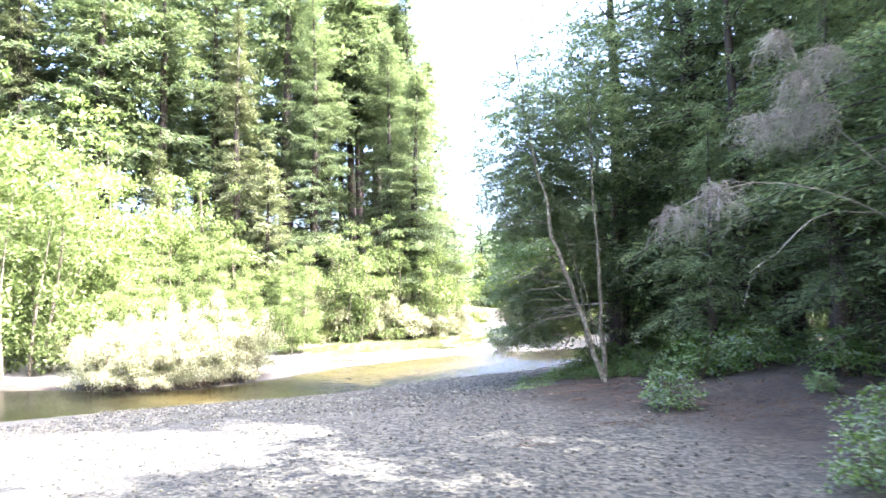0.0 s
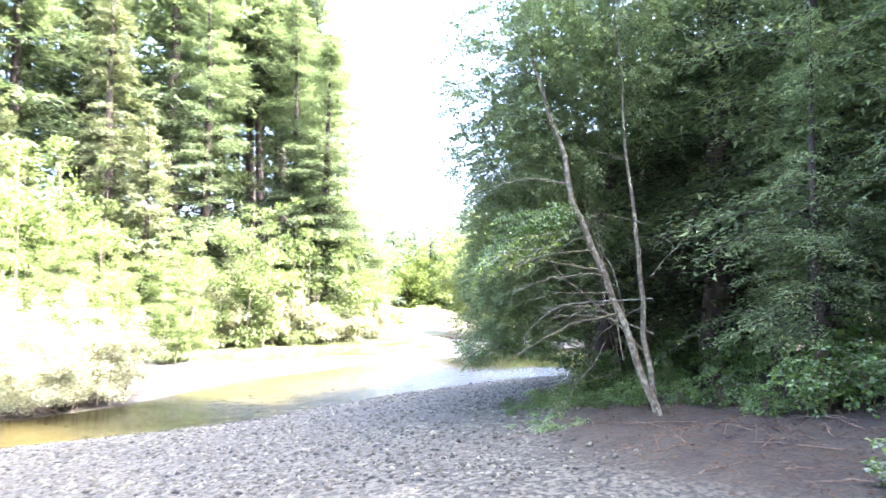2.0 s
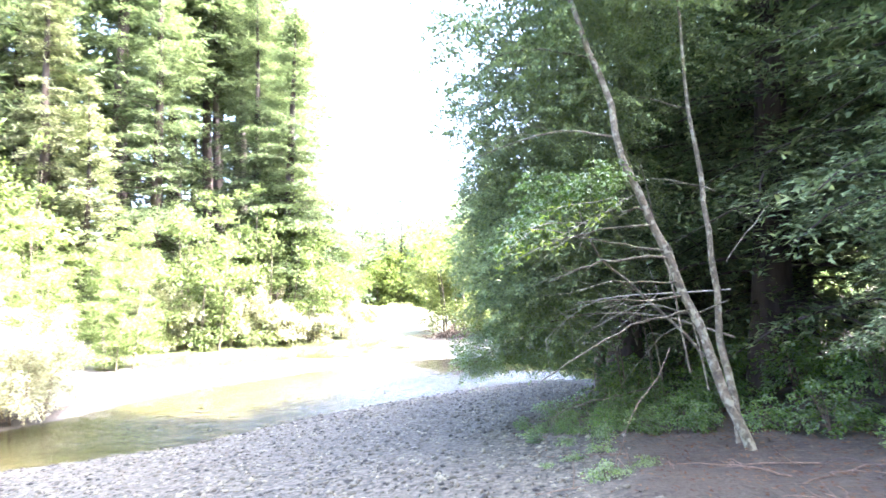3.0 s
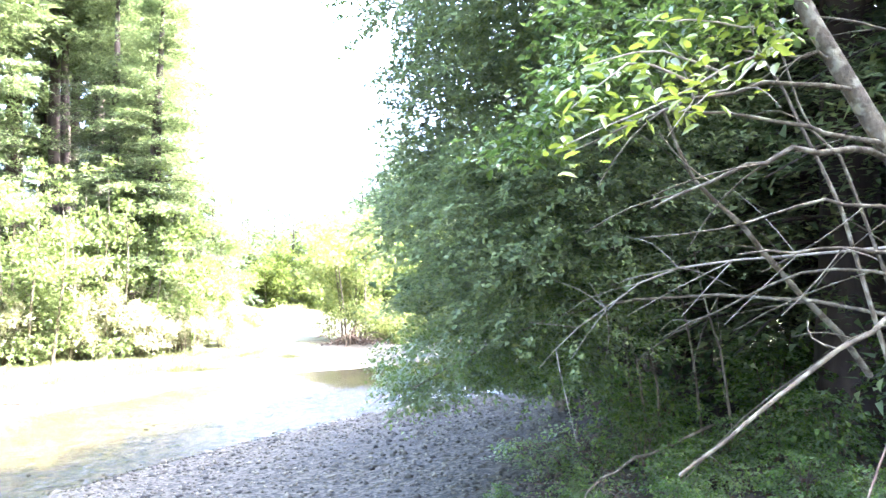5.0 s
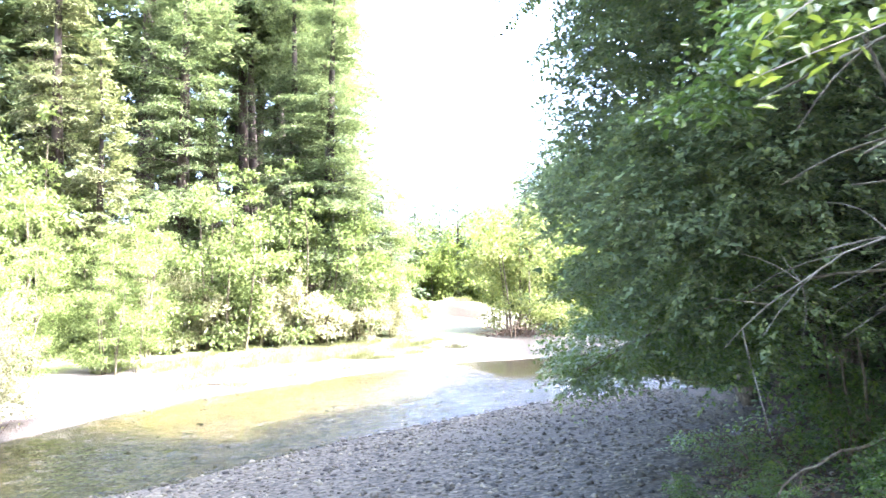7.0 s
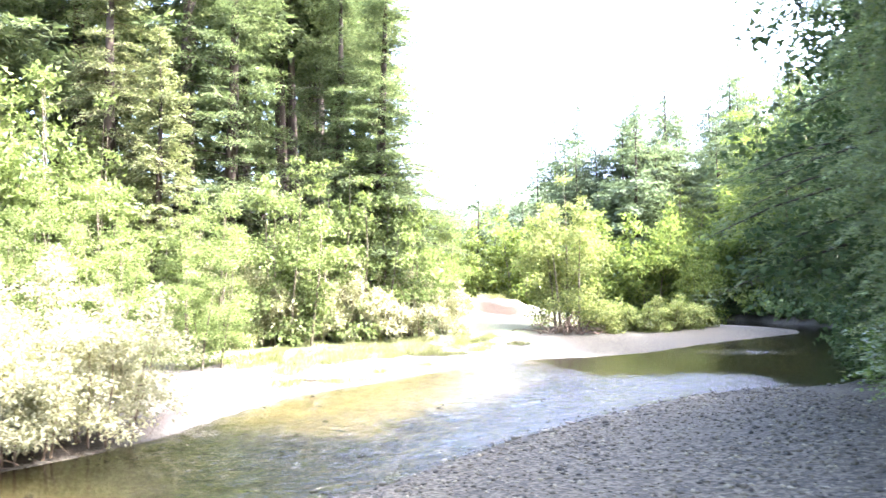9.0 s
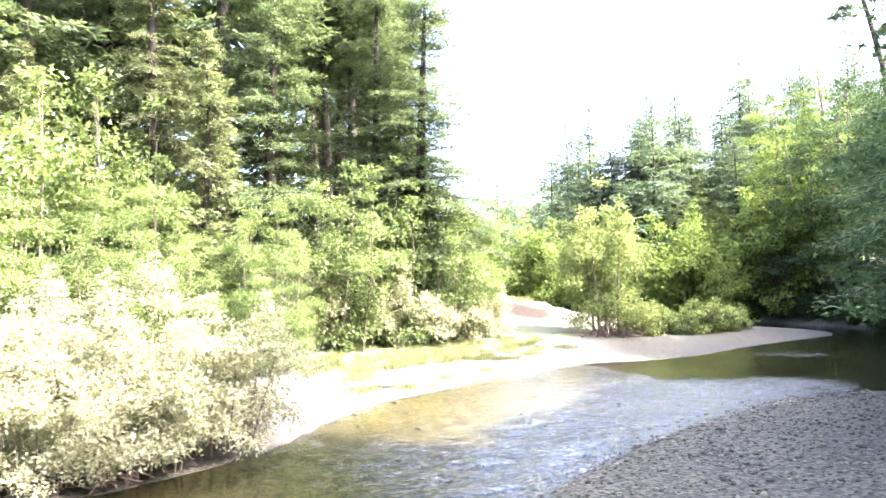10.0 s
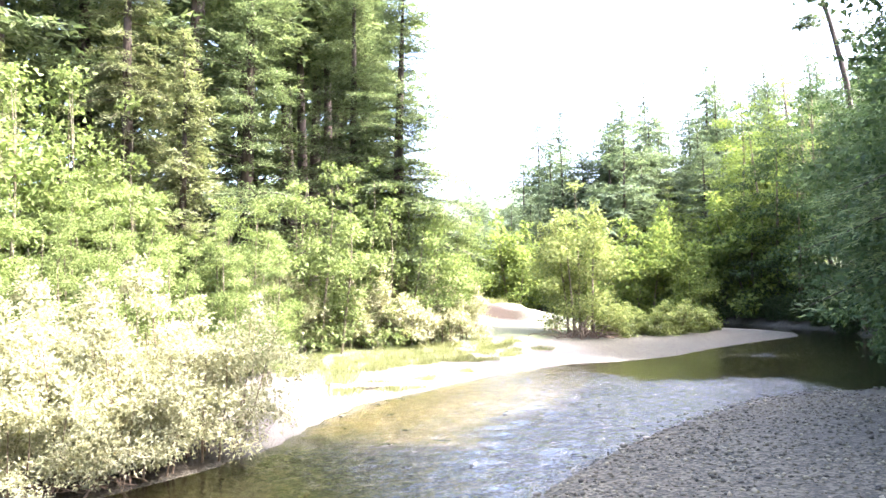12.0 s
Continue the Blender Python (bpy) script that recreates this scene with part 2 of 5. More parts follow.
def water_material():
    """Clear water: real waves carry the broad shapes, a fine ripple rides on them."""
    m, nt, out, add = nodes_of("river_water")
    co = add("TexCoord")
    mp = add("Mapping")
    mp.inputs["Rotation"].default_value = (0, 0, radians(-40))
    mp.inputs["Scale"].default_value = (1.0, 1.7, 1.0)
    nt.links.new(co.outputs["Object"], mp.inputs["Vector"])
    n1 = add("TexNoise", Scale=5.5, Detail=4.0, Roughness=0.55)
    nt.links.new(mp.outputs[0], n1.inputs["Vector"])
    riffle = add("Attribute")
    riffle.attribute_name = "riffle"
    amp = add("Math")
    amp.operation = "MULTIPLY_ADD"
    amp.inputs[1].default_value, amp.inputs[2].default_value = 0.085, 0.003
    nt.links.new(riffle.outputs["Fac"], amp.inputs[0])
    hm = add("Math")
    hm.operation = "MULTIPLY"
    nt.links.new(n1.outputs["Fac"], hm.inputs[0])
    nt.links.new(amp.outputs[0], hm.inputs[1])
    bp = add("Bump", Strength=1.0, Distance=1.0)
    nt.links.new(hm.outputs[0], bp.inputs["Height"])
    fr = add("Fresnel", IOR=1.8)
    nt.links.new(bp.outputs[0], fr.inputs["Normal"])
    gl = add("BsdfGlossy", Roughness=0.05)
    nt.links.new(bp.outputs[0], gl.inputs["Normal"])
    tr = add("BsdfTransparent")
    tr.inputs["Color"].default_value = (0.74, 0.74, 0.56, 1)
    mx = add("MixShader")
    nt.links.new(fr.outputs[0], mx.inputs[0])
    nt.links.new(tr.outputs[0], mx.inputs[1])
    nt.links.new(gl.outputs[0], mx.inputs[2])
    foam_n = add("TexNoise", Scale=6.0, Detail=6.0, Roughness=0.72)
    nt.links.new(mp.outputs[0], foam_n.inputs["Vector"])
    fm, power = add("Math"), add("Math")
    fm.operation, power.operation = "MULTIPLY", "POWER"
    power.inputs[1].default_value = 2.5
    nt.links.new(riffle.outputs["Fac"], power.inputs[0])
    nt.links.new(ramp(nt, foam_n.outputs["Fac"], [(0.52, (0, 0, 0)), (0.75, (0.04, 0.04, 0.04))]).outputs["Color"], fm.inputs[0])
    nt.links.new(power.outputs[0], fm.inputs[1])
    foam, mf = add("BsdfDiffuse"), add("MixShader")
    foam.inputs["Color"].default_value = (0.72, 0.77, 0.8, 1)
    nt.links.new(fm.outputs[0], mf.inputs[0])
    nt.links.new(mx.outputs[0], mf.inputs[1])
    nt.links.new(foam.outputs[0], mf.inputs[2])
    nt.links.new(mf.outputs[0], out.inputs["Surface"])
    return m


M_REDWOOD = leaf_material("redwood_needles", (0.04, 0.057, 0.027), (0.1, 0.126, 0.06), (0.188, 0.207, 0.105), 0.45, gloss=0.01)
M_FIR = leaf_material("fir_needles", (0.06, 0.07, 0.034), (0.13, 0.14, 0.068), (0.215, 0.218, 0.115), 0.42, gloss=0.01)
M_SHADED = leaf_material("shaded_needles", (0.062, 0.09, 0.045), (0.15, 0.19, 0.09), (0.275, 0.3, 0.13), 0.45, gloss=0.01)
M_ALDER = leaf_material("alder_leaves", (0.094, 0.128, 0.064), (0.2, 0.247, 0.113), (0.345, 0.38, 0.158), 0.44, gloss=0.025)
# one alder leaf in two tones: shade, then sunlight, put into the colour
M_BANK_SHADE = leaf_material("alder_leaves_shade", (0.03, 0.051, 0.022), (0.064, 0.095, 0.041), (0.115, 0.148, 0.061), 0.38, gloss=0.01)
M_ALDER_LIT = leaf_material("alder_leaves_lit", (0.064, 0.09, 0.024), (0.142, 0.18, 0.048), (0.24, 0.272, 0.078), 0.5, gloss=0.01)
M_SAPLING = leaf_material("sapling_leaves", (0.078, 0.104, 0.033), (0.152, 0.19, 0.066), (0.238, 0.272, 0.11), 0.42, tint=(1.12, 1.18, 0.75), gloss=0.01)
M_WILLOW = leaf_material("willow_leaves", (0.175, 0.178, 0.085), (0.325, 0.318, 0.19), (0.48, 0.465, 0.32), 0.42, tint=(1.1, 1.08, 0.78), gloss=0.01)
M_SPRIG = leaf_material("sprig_leaves", (0.115, 0.17, 0.03), (0.235, 0.285, 0.048), (0.34, 0.36, 0.075), 0.55, gloss=0.02)
M_YOUNG = leaf_material("young_alder_leaves", (0.08, 0.13, 0.04), (0.16, 0.23, 0.066), (0.265, 0.325, 0.1), 0.55, gloss=0.03)
M_GRASS = leaf_material("grass_blades", (0.135, 0.145, 0.06), (0.25, 0.258, 0.12), (0.37, 0.365, 0.215), 0.4, gloss=0.01)
M_BARTREE = leaf_material("bar_alder_leaves", (0.115, 0.14, 0.046), (0.22, 0.25, 0.09), (0.325, 0.345, 0.145), 0.45, tint=(1.12, 1.15, 0.75), gloss=0.01)
M_UNDER = leaf_material("undergrowth_leaves", (0.046, 0.086, 0.022), (0.108, 0.175, 0.043), (0.21, 0.268, 0.066), 0.5, gloss=0.025)
M_FARLEAF = leaf_material("hill_needles", (0.056, 0.076, 0.046), (0.094, 0.12, 0.07), (0.142, 0.17, 0.096), 0.4, gloss=0.01)
M_BARK_RED = bark_material("redwood_bark", (0.016, 0.011, 0.008), (0.042, 0.029, 0.021), (0.08, 0.057, 0.042), 5.0)
M_BARK_ALDER = bark_material("alder_bark", (0.026, 0.019, 0.01), (0.085, 0.066, 0.038), (0.172, 0.138, 0.084), 16.0, 0.7, 0.8, lichen=(0.22, 0.198, 0.13))
M_DEAD = bark_material("dead_twigs", (0.129, 0.11, 0.084), (0.273, 0.236, 0.181), (0.418, 0.37, 0.29), 12.0, 0.5, 0.2)
M_BROWN = bark_material("brown_twigs", (0.043, 0.03, 0.021), (0.119, 0.081, 0.051), (0.212, 0.153, 0.102), 12.0, 0.5, 0.2)
M_STONE = stone_material("river_stone")
M_GROUND = ground_material()
M_WATER = water_material()

# ---------------------------------------------------------------- the land
RIGHT_SHORE = np.array([(-600, -260), (-60, -8), (-30, 7), (-19, 12.2), (-12, 16.2), (-8, 19.0), (-5.6, 20.3), (-4.0, 21.4), (-2.4, 23.4), (-0.6, 25.2),
                        (2.1, 27.4), (3.9, 28.4), (6.4, 28.6), (8.8, 29.4), (10.8, 31.4), (13, 34.6), (15.6, 38.6), (17.2, 43), (17.8, 48), (16.8, 54), (12.5, 62), (4, 72), (-10, 84), (-600, 300)], float)
LEFT_SHORE = np.array([(-600, -230), (-60, 4), (-30, 16.5), (-17, 22.0), (-13, 21.8), (-10.8, 21.5), (-9.3, 22.0), (-8.3, 23.2), (-7.6, 24.4), (-7.1, 26.2), (-6.2, 28.6), (-4.4, 30.7),
                       (-2.2, 33.4), (0.4, 35.1), (2.2, 35.5), (4.6, 36.8), (7.2, 39.2), (10.2, 41.5), (14.0, 44.2), (15.2, 46.6), (14.8, 49.5), (12.6, 54), (8, 60.5), (-2, 70), (-600, 290)], float)


def shore_distance(pts, line):
    """Signed distance to a shore; positive on the right of the way along it."""
    a, b = line[:-1], line[1:]
    ab = b - a
    best = np.full(len(pts), 1e9)
    sign = np.ones(len(pts))
    for s, d in zip(a, ab):
        rel = pts - s
        u = np.clip((rel @ d) / (d @ d), 0, 1)
        off = rel - u[:, None] * d
        dist = np.hypot(off[:, 0], off[:, 1])
        side = np.sign(d[1] * rel[:, 0] - d[0] * rel[:, 1] + 1e-12)
        closer = dist < best - 1e-9
        best = np.where(closer, dist, best)
        sign = np.where(closer, side, sign)
    return best * sign


def smooth01(v):
    v = np.clip(v, 0, 1)
    return v * v * (3 - 2 * v)


def waves(x, y, f, seed=0.0):
    return (np.sin(x * f + 1.7 + seed) * np.cos(y * f * 1.13 - 0.6 + seed * 2) + 0.6 * np.sin(x * f * 2.3 - y * f * 1.9 + 2.1 + seed)
            + 0.4 * np.cos(x * f * 4.1 + y * f * 3.7 + seed)) / 2.0


def soil_cover(x, y, dr, forest):
    """How far brown forest soil covers the gravel on the near bank."""
    edge = smooth01((x - 2.9 + 2.1 * smooth01((y - 9.4) / 2.2) - 0.34 * np.maximum(y - 14.6, 0) + 0.5 * waves(x, y, 0.9)) / 1.1) * 0.95
    return np.clip(forest + np.where(dr > 0, edge, 0), 0, 1)


def land(x, y):
    """Height of the ground, with the zones of its cover."""
    x, y = np.atleast_1d(np.asarray(x, float)), np.atleast_1d(np.asarray(y, float))
    p = np.stack([x, y], -1)
    dr, dl = shore_distance(p, RIGHT_SHORE), -shore_distance(p, LEFT_SHORE)
    wet = (dr < 0) & (dl < 0)
    wob = waves(x, y, 0.45)
    z_right = 0.115 * dr + 0.05 * wob * smooth01(dr / 4)
    z_right = np.where(z_right > 1.25, 1.25 + 0.35 * (1 - np.exp(-(z_right - 1.25) / 0.9)), z_right)
    forest = smooth01((x - 4.0 - 0.11 * np.maximum(y - 12, 0) + 0.4 * waves(x, y, 1.1, 2.0)) / 1.6) * (dr > 0)
    z_right = z_right + forest * (0.25 + 0.25 * waves(x, y, 0.7, 1.0))
    z_right = z_right + soil_cover(x, y, dr, forest) * (0.05 * waves(x, y, 2.4, 5.0) + 0.03 * waves(x, y, 5.0, 6.0) + 0.05)
    z_left = 0.07 * dl + 0.03 * wob * smooth01(dl / 3) + 1.6 * smooth01((dl - 9) / 16)
    dune = np.exp(-(((x - 0.6) / 3.8) ** 2 + ((y - 52.0) / 2.7) ** 2)) * (0.8 + 0.16 * waves(x, y, 1.0, 7.0) + 0.1 * waves(x, y, 2.3, 8.0))
    cut = (dune + 0.12) * np.exp(-((x - 0.6) / 1.25) ** 6) * (1 - smooth01((y - 49.6) / 0.35)) * smooth01((y - 47.2) / 1.5)
    z_left = np.where(dl > 0, z_left + dune - cut, z_left)
    depth = np.minimum(-dr, -dl)
    z_wet = -0.46 * (1 - np.exp(-np.maximum(depth, 0) / 2.2)) - 0.02
    z_wet = z_wet + 0.05 * waves(x, y, 1.3, 3.0) * smooth01(depth / 1.5)
    z = np.where(wet, z_wet, np.where(dr > 0, z_right, z_left))
    hill = 9.0 * smooth01((y - 62) / 26) * (0.25 + 0.75 * smooth01((x - 3) / 12)) + 6.0 * smooth01((x - 21) / 22) * smooth01((y - 36) / 16)
    hill += 8.0 * smooth01((-x - 34) / 30) * (dl > 0) + 3.0 * smooth01((x - 12) / 14) * smooth01(dr / 8)
    z = np.where(wet, z, z + hill)
    far = np.hypot(x, y - 20)
    z = np.where(wet, z, z + 30 * smooth01((far - 90) / 260))
    return z, dr, dl, wet, forest


def land_z(x, y):
    return float(land(x, y)[0][0])


def spaced(lo, hi, step, out_lo, out_hi, n):
    mid = np.arange(lo, hi + 1e-6, step)
    g = np.geomspace(step, 1.0 * (lo - out_lo), n)
    h = np.geomspace(step, 1.0 * (out_hi - hi), n)
    return np.concatenate([(lo - g)[::-1], mid, hi + h])


gx = spaced(-20, 14, 0.24, -900, 900, 26)
gy = spaced(1, 56, 0.27, -900, 900, 30)
GX, GY = np.meshgrid(gx, gy)
fx, fy = GX.ravel(), GY.ravel()
gz, g_dr, g_dl, g_wet, g_forest = land(fx, fy)
nx, ny = len(gx), len(gy)
ii = (np.arange(ny - 1)[:, None] * nx + np.arange(nx - 1)[None]).ravel()
ground_me = raw_mesh("ground", np.stack([fx, fy, gz], -1), [np.stack([ii, ii + 1, ii + nx + 1, ii + nx], -1)], M_GROUND, True)
zones = {
    "bed": smooth01((-np.maximum(g_dr, g_dl) + 0.25) / 0.5) * (1 - 0.8 * smooth01((g_dl + 3.2 + 0.5 * waves(fx, fy, 0.8)) / 1.6) * smooth01((fy - 24.3) / 1.2) * smooth01((5.0 - fx) / 4)),
    # sandy shallows painted brighter only on the sunlit stretches
    "lit_shoal": g_wet * np.clip(smooth01((g_dl + 3.4 + 0.6 * waves(fx, fy, 0.8)) / 1.2) * smooth01((fy - 25.2) / 1.0) * smooth01((1.0 - fx) / 3) * (0.75 + 0.25 * waves(fx, fy, 2.1, 4.0))
                             + np.exp(-((fx + 8.8) / 1.8) ** 2 - ((fy - 20.9) / 0.9) ** 2), 0, 1),
    # the bar's right half turns to darker gravel, which also deepens its tree shade
    "sand": np.where(g_dl > -4.0, 0.85 - 0.8 * smooth01((fx - 0.6) / 2.2) * smooth01((fy - 34.6) / 1.5) * (1 - smooth01((fy - 46) / 3)), 0.0),
    "brush": smooth01((np.hypot(fx, fy - 22) - 36) / 8) * (1 - g_wet),
    # where the cut's shadow is coloured in
    "cut_shade": np.exp(-(((fx - 0.6) / 1.5) ** 6 + ((fy - 49.5) / 0.9) ** 6)),
    "litter": np.clip(soil_cover(fx, fy, g_dr, g_forest)
                      + np.where(g_dr > 0, smooth01((np.hypot(fx, fy - 15) - 24) / 6), 0)
                      + np.where(g_dl > 0, smooth01((-7.6 - fx) / 1.0) * smooth01((1.5 - g_dl) / 0.5), 0), 0, 1),
    "turf": np.where(g_dl > 0, smooth01((g_dl - 4.5 + 1.5 * waves(fx, fy, 0.8)) / 2.5) * (1 - np.exp(-(((fx - 0.6) / 5) ** 2 + ((fy - 50) / 8) ** 2))), 0.0),
}
for key, values in zones.items():
    attr = ground_me.attributes.new(key, "FLOAT", "POINT")
    attr.data.foreach_set("value", values.astype(np.float32))
ground = tagged(new("ground", ground_me), "grey gravel river bar, pale sand bank and leaf-strewn forest floor", "ground", kind="structure")

# the river: one sheet between the shores, with real waves where it runs fast
wx, wy = spaced(-11, 16, 0.11, -200, 120, 16), spaced(16.5, 45, 0.11, -150, 150, 16)
WX, WY = np.meshgrid(wx, wy)
wfx, wfy = WX.ravel(), WY.ravel()
w_dr, w_dl = shore_distance(np.stack([wfx, wfy], -1), RIGHT_SHORE), -shore_distance(np.stack([wfx, wfy], -1), LEFT_SHORE)
keep = ((w_dr < 0.6) & (w_dl < 0.6)).reshape(WX.shape)
cell = keep[:-1, :-1] & keep[1:, :-1] & keep[:-1, 1:] & keep[1:, 1:]
jj = (np.arange(len(wy) - 1)[:, None] * len(wx) + np.arange(len(wx) - 1)[None])[cell]
calm = np.exp(-(((wfx - 8.5) / 6.5) ** 2 + ((wfy - 37.5) / 4.2) ** 2)) + np.exp(-(((wfx + 8) / 2.0) ** 2 + ((wfy - 21.8) / 1.6) ** 2))
fast = np.exp(-(((wfx + 1.0) / 6.0) ** 2 + ((wfy - 25.0) / 7.0) ** 2)) + 0.45 * np.exp(-(((wfx + 5.0) / 2.6) ** 2 + ((wfy - 23.2) / 1.9) ** 2)) + 0.7 * np.exp(-(((wfx - 3.5) / 3.5) ** 2 + ((wfy - 30.0) / 3.0) ** 2)) + 0.8 * np.exp(-(((wfx - 8.0) / 4.5) ** 2 + ((w_dr + 1.0) / 1.0) ** 2))
pool = smooth01((wfy - 30.4 - 2.8 * np.maximum(0, 1.2 - wfx) + 0.35 * waves(wfx, wfy, 1.5, 9.0) + 0.25 * waves(wfx, wfy, 4.0, 2.0) + 0.4) / 1.5)
rill = 0.5 * np.exp(-(((wfx - 8.0) / 1.6) ** 2 + ((wfy - 36.3) / 0.7) ** 2))
riffle = np.clip(np.clip(fast + 0.12 - 0.5 * calm, 0.03, 1) * (1 - 0.93 * pool) * (1 - 0.9 * smooth01((wfx - 4.3) / 1.3) * smooth01((wfy - 24) / 2)) + rill, 0.02, 1)
wr = np.random.default_rng(12)
swell = np.zeros(len(wfx))
for k in range(40):
    lam = wr.uniform(0.26, 0.7)
    az = radians(50) + wr.normal(0, 0.9)
    kx, ky = math.cos(az) * 2 * math.pi / lam, math.sin(az) * 2 * math.pi / lam
    swell += lam * 0.006 * np.sin(kx * wfx + ky * wfy + wr.uniform(0, 6.3) + 0.5 * waves(wfx, wfy, 0.6, k))
shallow = smooth01(np.minimum(-w_dr, -w_dl) / 0.5)
water_me = raw_mesh("water", np.stack([wfx, wfy, swell * riffle * shallow], -1), [np.stack([jj, jj + 1, jj + len(wx) + 1, jj + len(wx)], -1)], M_WATER, True)
attr = water_me.attributes.new("riffle", "FLOAT", "POINT")
attr.data.foreach_set("value", riffle.astype(np.float32))
water = tagged(new("water", water_me), "shallow clear river with rippled riffle and calm green pool", "river", kind="structure")


# ---------------------------------------------------------------- trees
def thing(name, label, category, group="", kind="", at=(0, 0, 0)):
    ob = new(name)
    ob.location = at
    return tagged(ob, label, category, group, kind)


def trunk_and_limbs(root, stems, limbs, bark, limb_parts, stem_name="trunk"):
    """The stem with its limbs: each limb a part of its own where limb_parts, else grown together with the stem."""
    if limb_parts:
        for k, (tv, tq) in enumerate(stems):
            trunk = child(stem_name, raw_mesh(stem_name, tv, [tq], bark, True), root)
            for v, q in limbs[k::len(stems)]:
                child("limb", raw_mesh("limb", v, [q], bark, True), trunk)
    else:
        if stem_name == "trunk":
            tv, tq = join_tubes(stems + limbs)
            child(stem_name, raw_mesh(stem_name, tv, [tq], bark, True), root)
            return
        for k, (tv, tq) in enumerate(stems):
            stem = child(stem_name, raw_mesh(stem_name, tv, [tq], bark, True), root)
            for v, q in limbs[k::len(stems)]:
                child("twig", raw_mesh("twig", v, [q], bark, True), stem)


def conifer(name, label, height, radius, seed, material, bark, base=0.12, branches=80, twigs=9, needle=0.34, droop=0.25, sparse=0.15, group="", trunk_r=None, slim=0.24,
            limb_parts=False, limb_least=0.5, tip=0.75, dense=0.36, shape=None, fine=0.15):
    """A conifer with its foot at the origin: tapered trunk with limbs, and a crown of flat drooping sprays."""
    r = np.random.default_rng(seed)
    tr = trunk_r or 0.014 * height + 0.06
    zs = np.linspace(-0.3, height, 9)
    bend = np.stack([0.006 * height * np.sin(zs / height * 5 + seed), 0.006 * height * np.cos(zs / height * 4 + seed), zs], -1)
    radii = tr * (1 - zs / height * 0.97).clip(0.02, 1.1)
    radii[0] *= 1.35
    stems, limbs = [tube(bend, radii, 8)], []
    P, A, U, L = [], [], [], []
    frac = np.sort(r.uniform(0, 1, branches) ** 0.9)
    frac = np.concatenate([frac, np.linspace(0.9, 1.0, 9)])
    for k, fr in enumerate(frac):
        zf = base + (1 - base) * fr * 0.985
        z0 = zf * height
        prof = (1 - fr) ** tip * (0.75 + 0.25 * min(1, fr * 8)) + 0.04
        ln = radius * prof * r.uniform(0.55, 1.15)
        if r.uniform() < sparse:
            ln *= 0.4
        az = k * 2.4 + r.normal(0, 0.35)
        d = np.array([math.cos(az), math.sin(az), 0.0])
        s = np.linspace(0, 1, 5)
        rise = (0.10 + 0.35 * fr) * ln
        root_p = np.array([np.interp(z0, zs, bend[:, 0]), np.interp(z0, zs, bend[:, 1]), z0])
        pts = root_p + d * (s * ln)[:, None] + np.array([0, 0, 1.0]) * (rise * s - droop * ln * s ** 2 * (1.3 - 0.7 * fr))[:, None]
        if ln > limb_least:
            limbs.append(tube(pts, np.linspace(0.012 * ln + 0.012, 0.006, 5), 3))
        side = np.cross(d, [0, 0, 1])
        nt = max(3, int(twigs * (0.4 + ln / radius)))
        st = np.linspace(0.1, 1.0, nt)
        base_p = np.stack([np.interp(st, s, pts[:, c]) for c in range(3)], -1)
        puff = 0.55 + 0.45 * np.sin(st * r.uniform(9, 15) + r.uniform(0, 6))
        for sgn in (-1, 1):
            tl = (0.42 * ln * (1.12 - st) ** 0.7 * (0.45 + 0.75 * puff) + 0.16 * (1 - fine * fr)) * r.uniform(0.6, 1.2, nt)
            ax = unit(d * 0.75 + sgn * side * 0.8 + r.normal(0, 0.18, (nt, 3)) + np.array([0, 0, -0.10]))
            m = np.maximum(2, np.round(tl / (needle * dense)).astype(int))
            rep = np.repeat(np.arange(nt), m)
            within = np.concatenate([np.linspace(0.02, 0.98, c) for c in m])
            pos = base_p[rep] + ax[rep] * (tl[rep] * within)[:, None]
            pos[:, 2] -= 0.25 * tl[rep] * within ** 2 * (0.5 + droop * 2)
            pos += r.normal(0, 0.05, pos.shape)
            P.append(pos)
            A.append(ax[rep] + r.normal(0, 0.5, pos.shape) * [1, 1, 0.6] + np.array([0, 0, 0.06 - 0.5 * droop]))
            U.append(np.array([0, 0, 1.0]) + d * 0.25 + r.normal(0, 0.3, pos.shape))
            L.append(needle * r.uniform(0.55, 1.25, len(pos)) * (1 - fine * fr ** 2.5))
    P, A, U, L = map(np.concatenate, (P, A, U, L))
    v, f = (shape or blades)(P, A, U, L, L * slim, 0.1)
    root = thing(name, label, "tree", group)
    trunk_and_limbs(root, stems, limbs, bark, limb_parts)
    child("crown", raw_mesh("crown", v, [f], material), root)
    return root


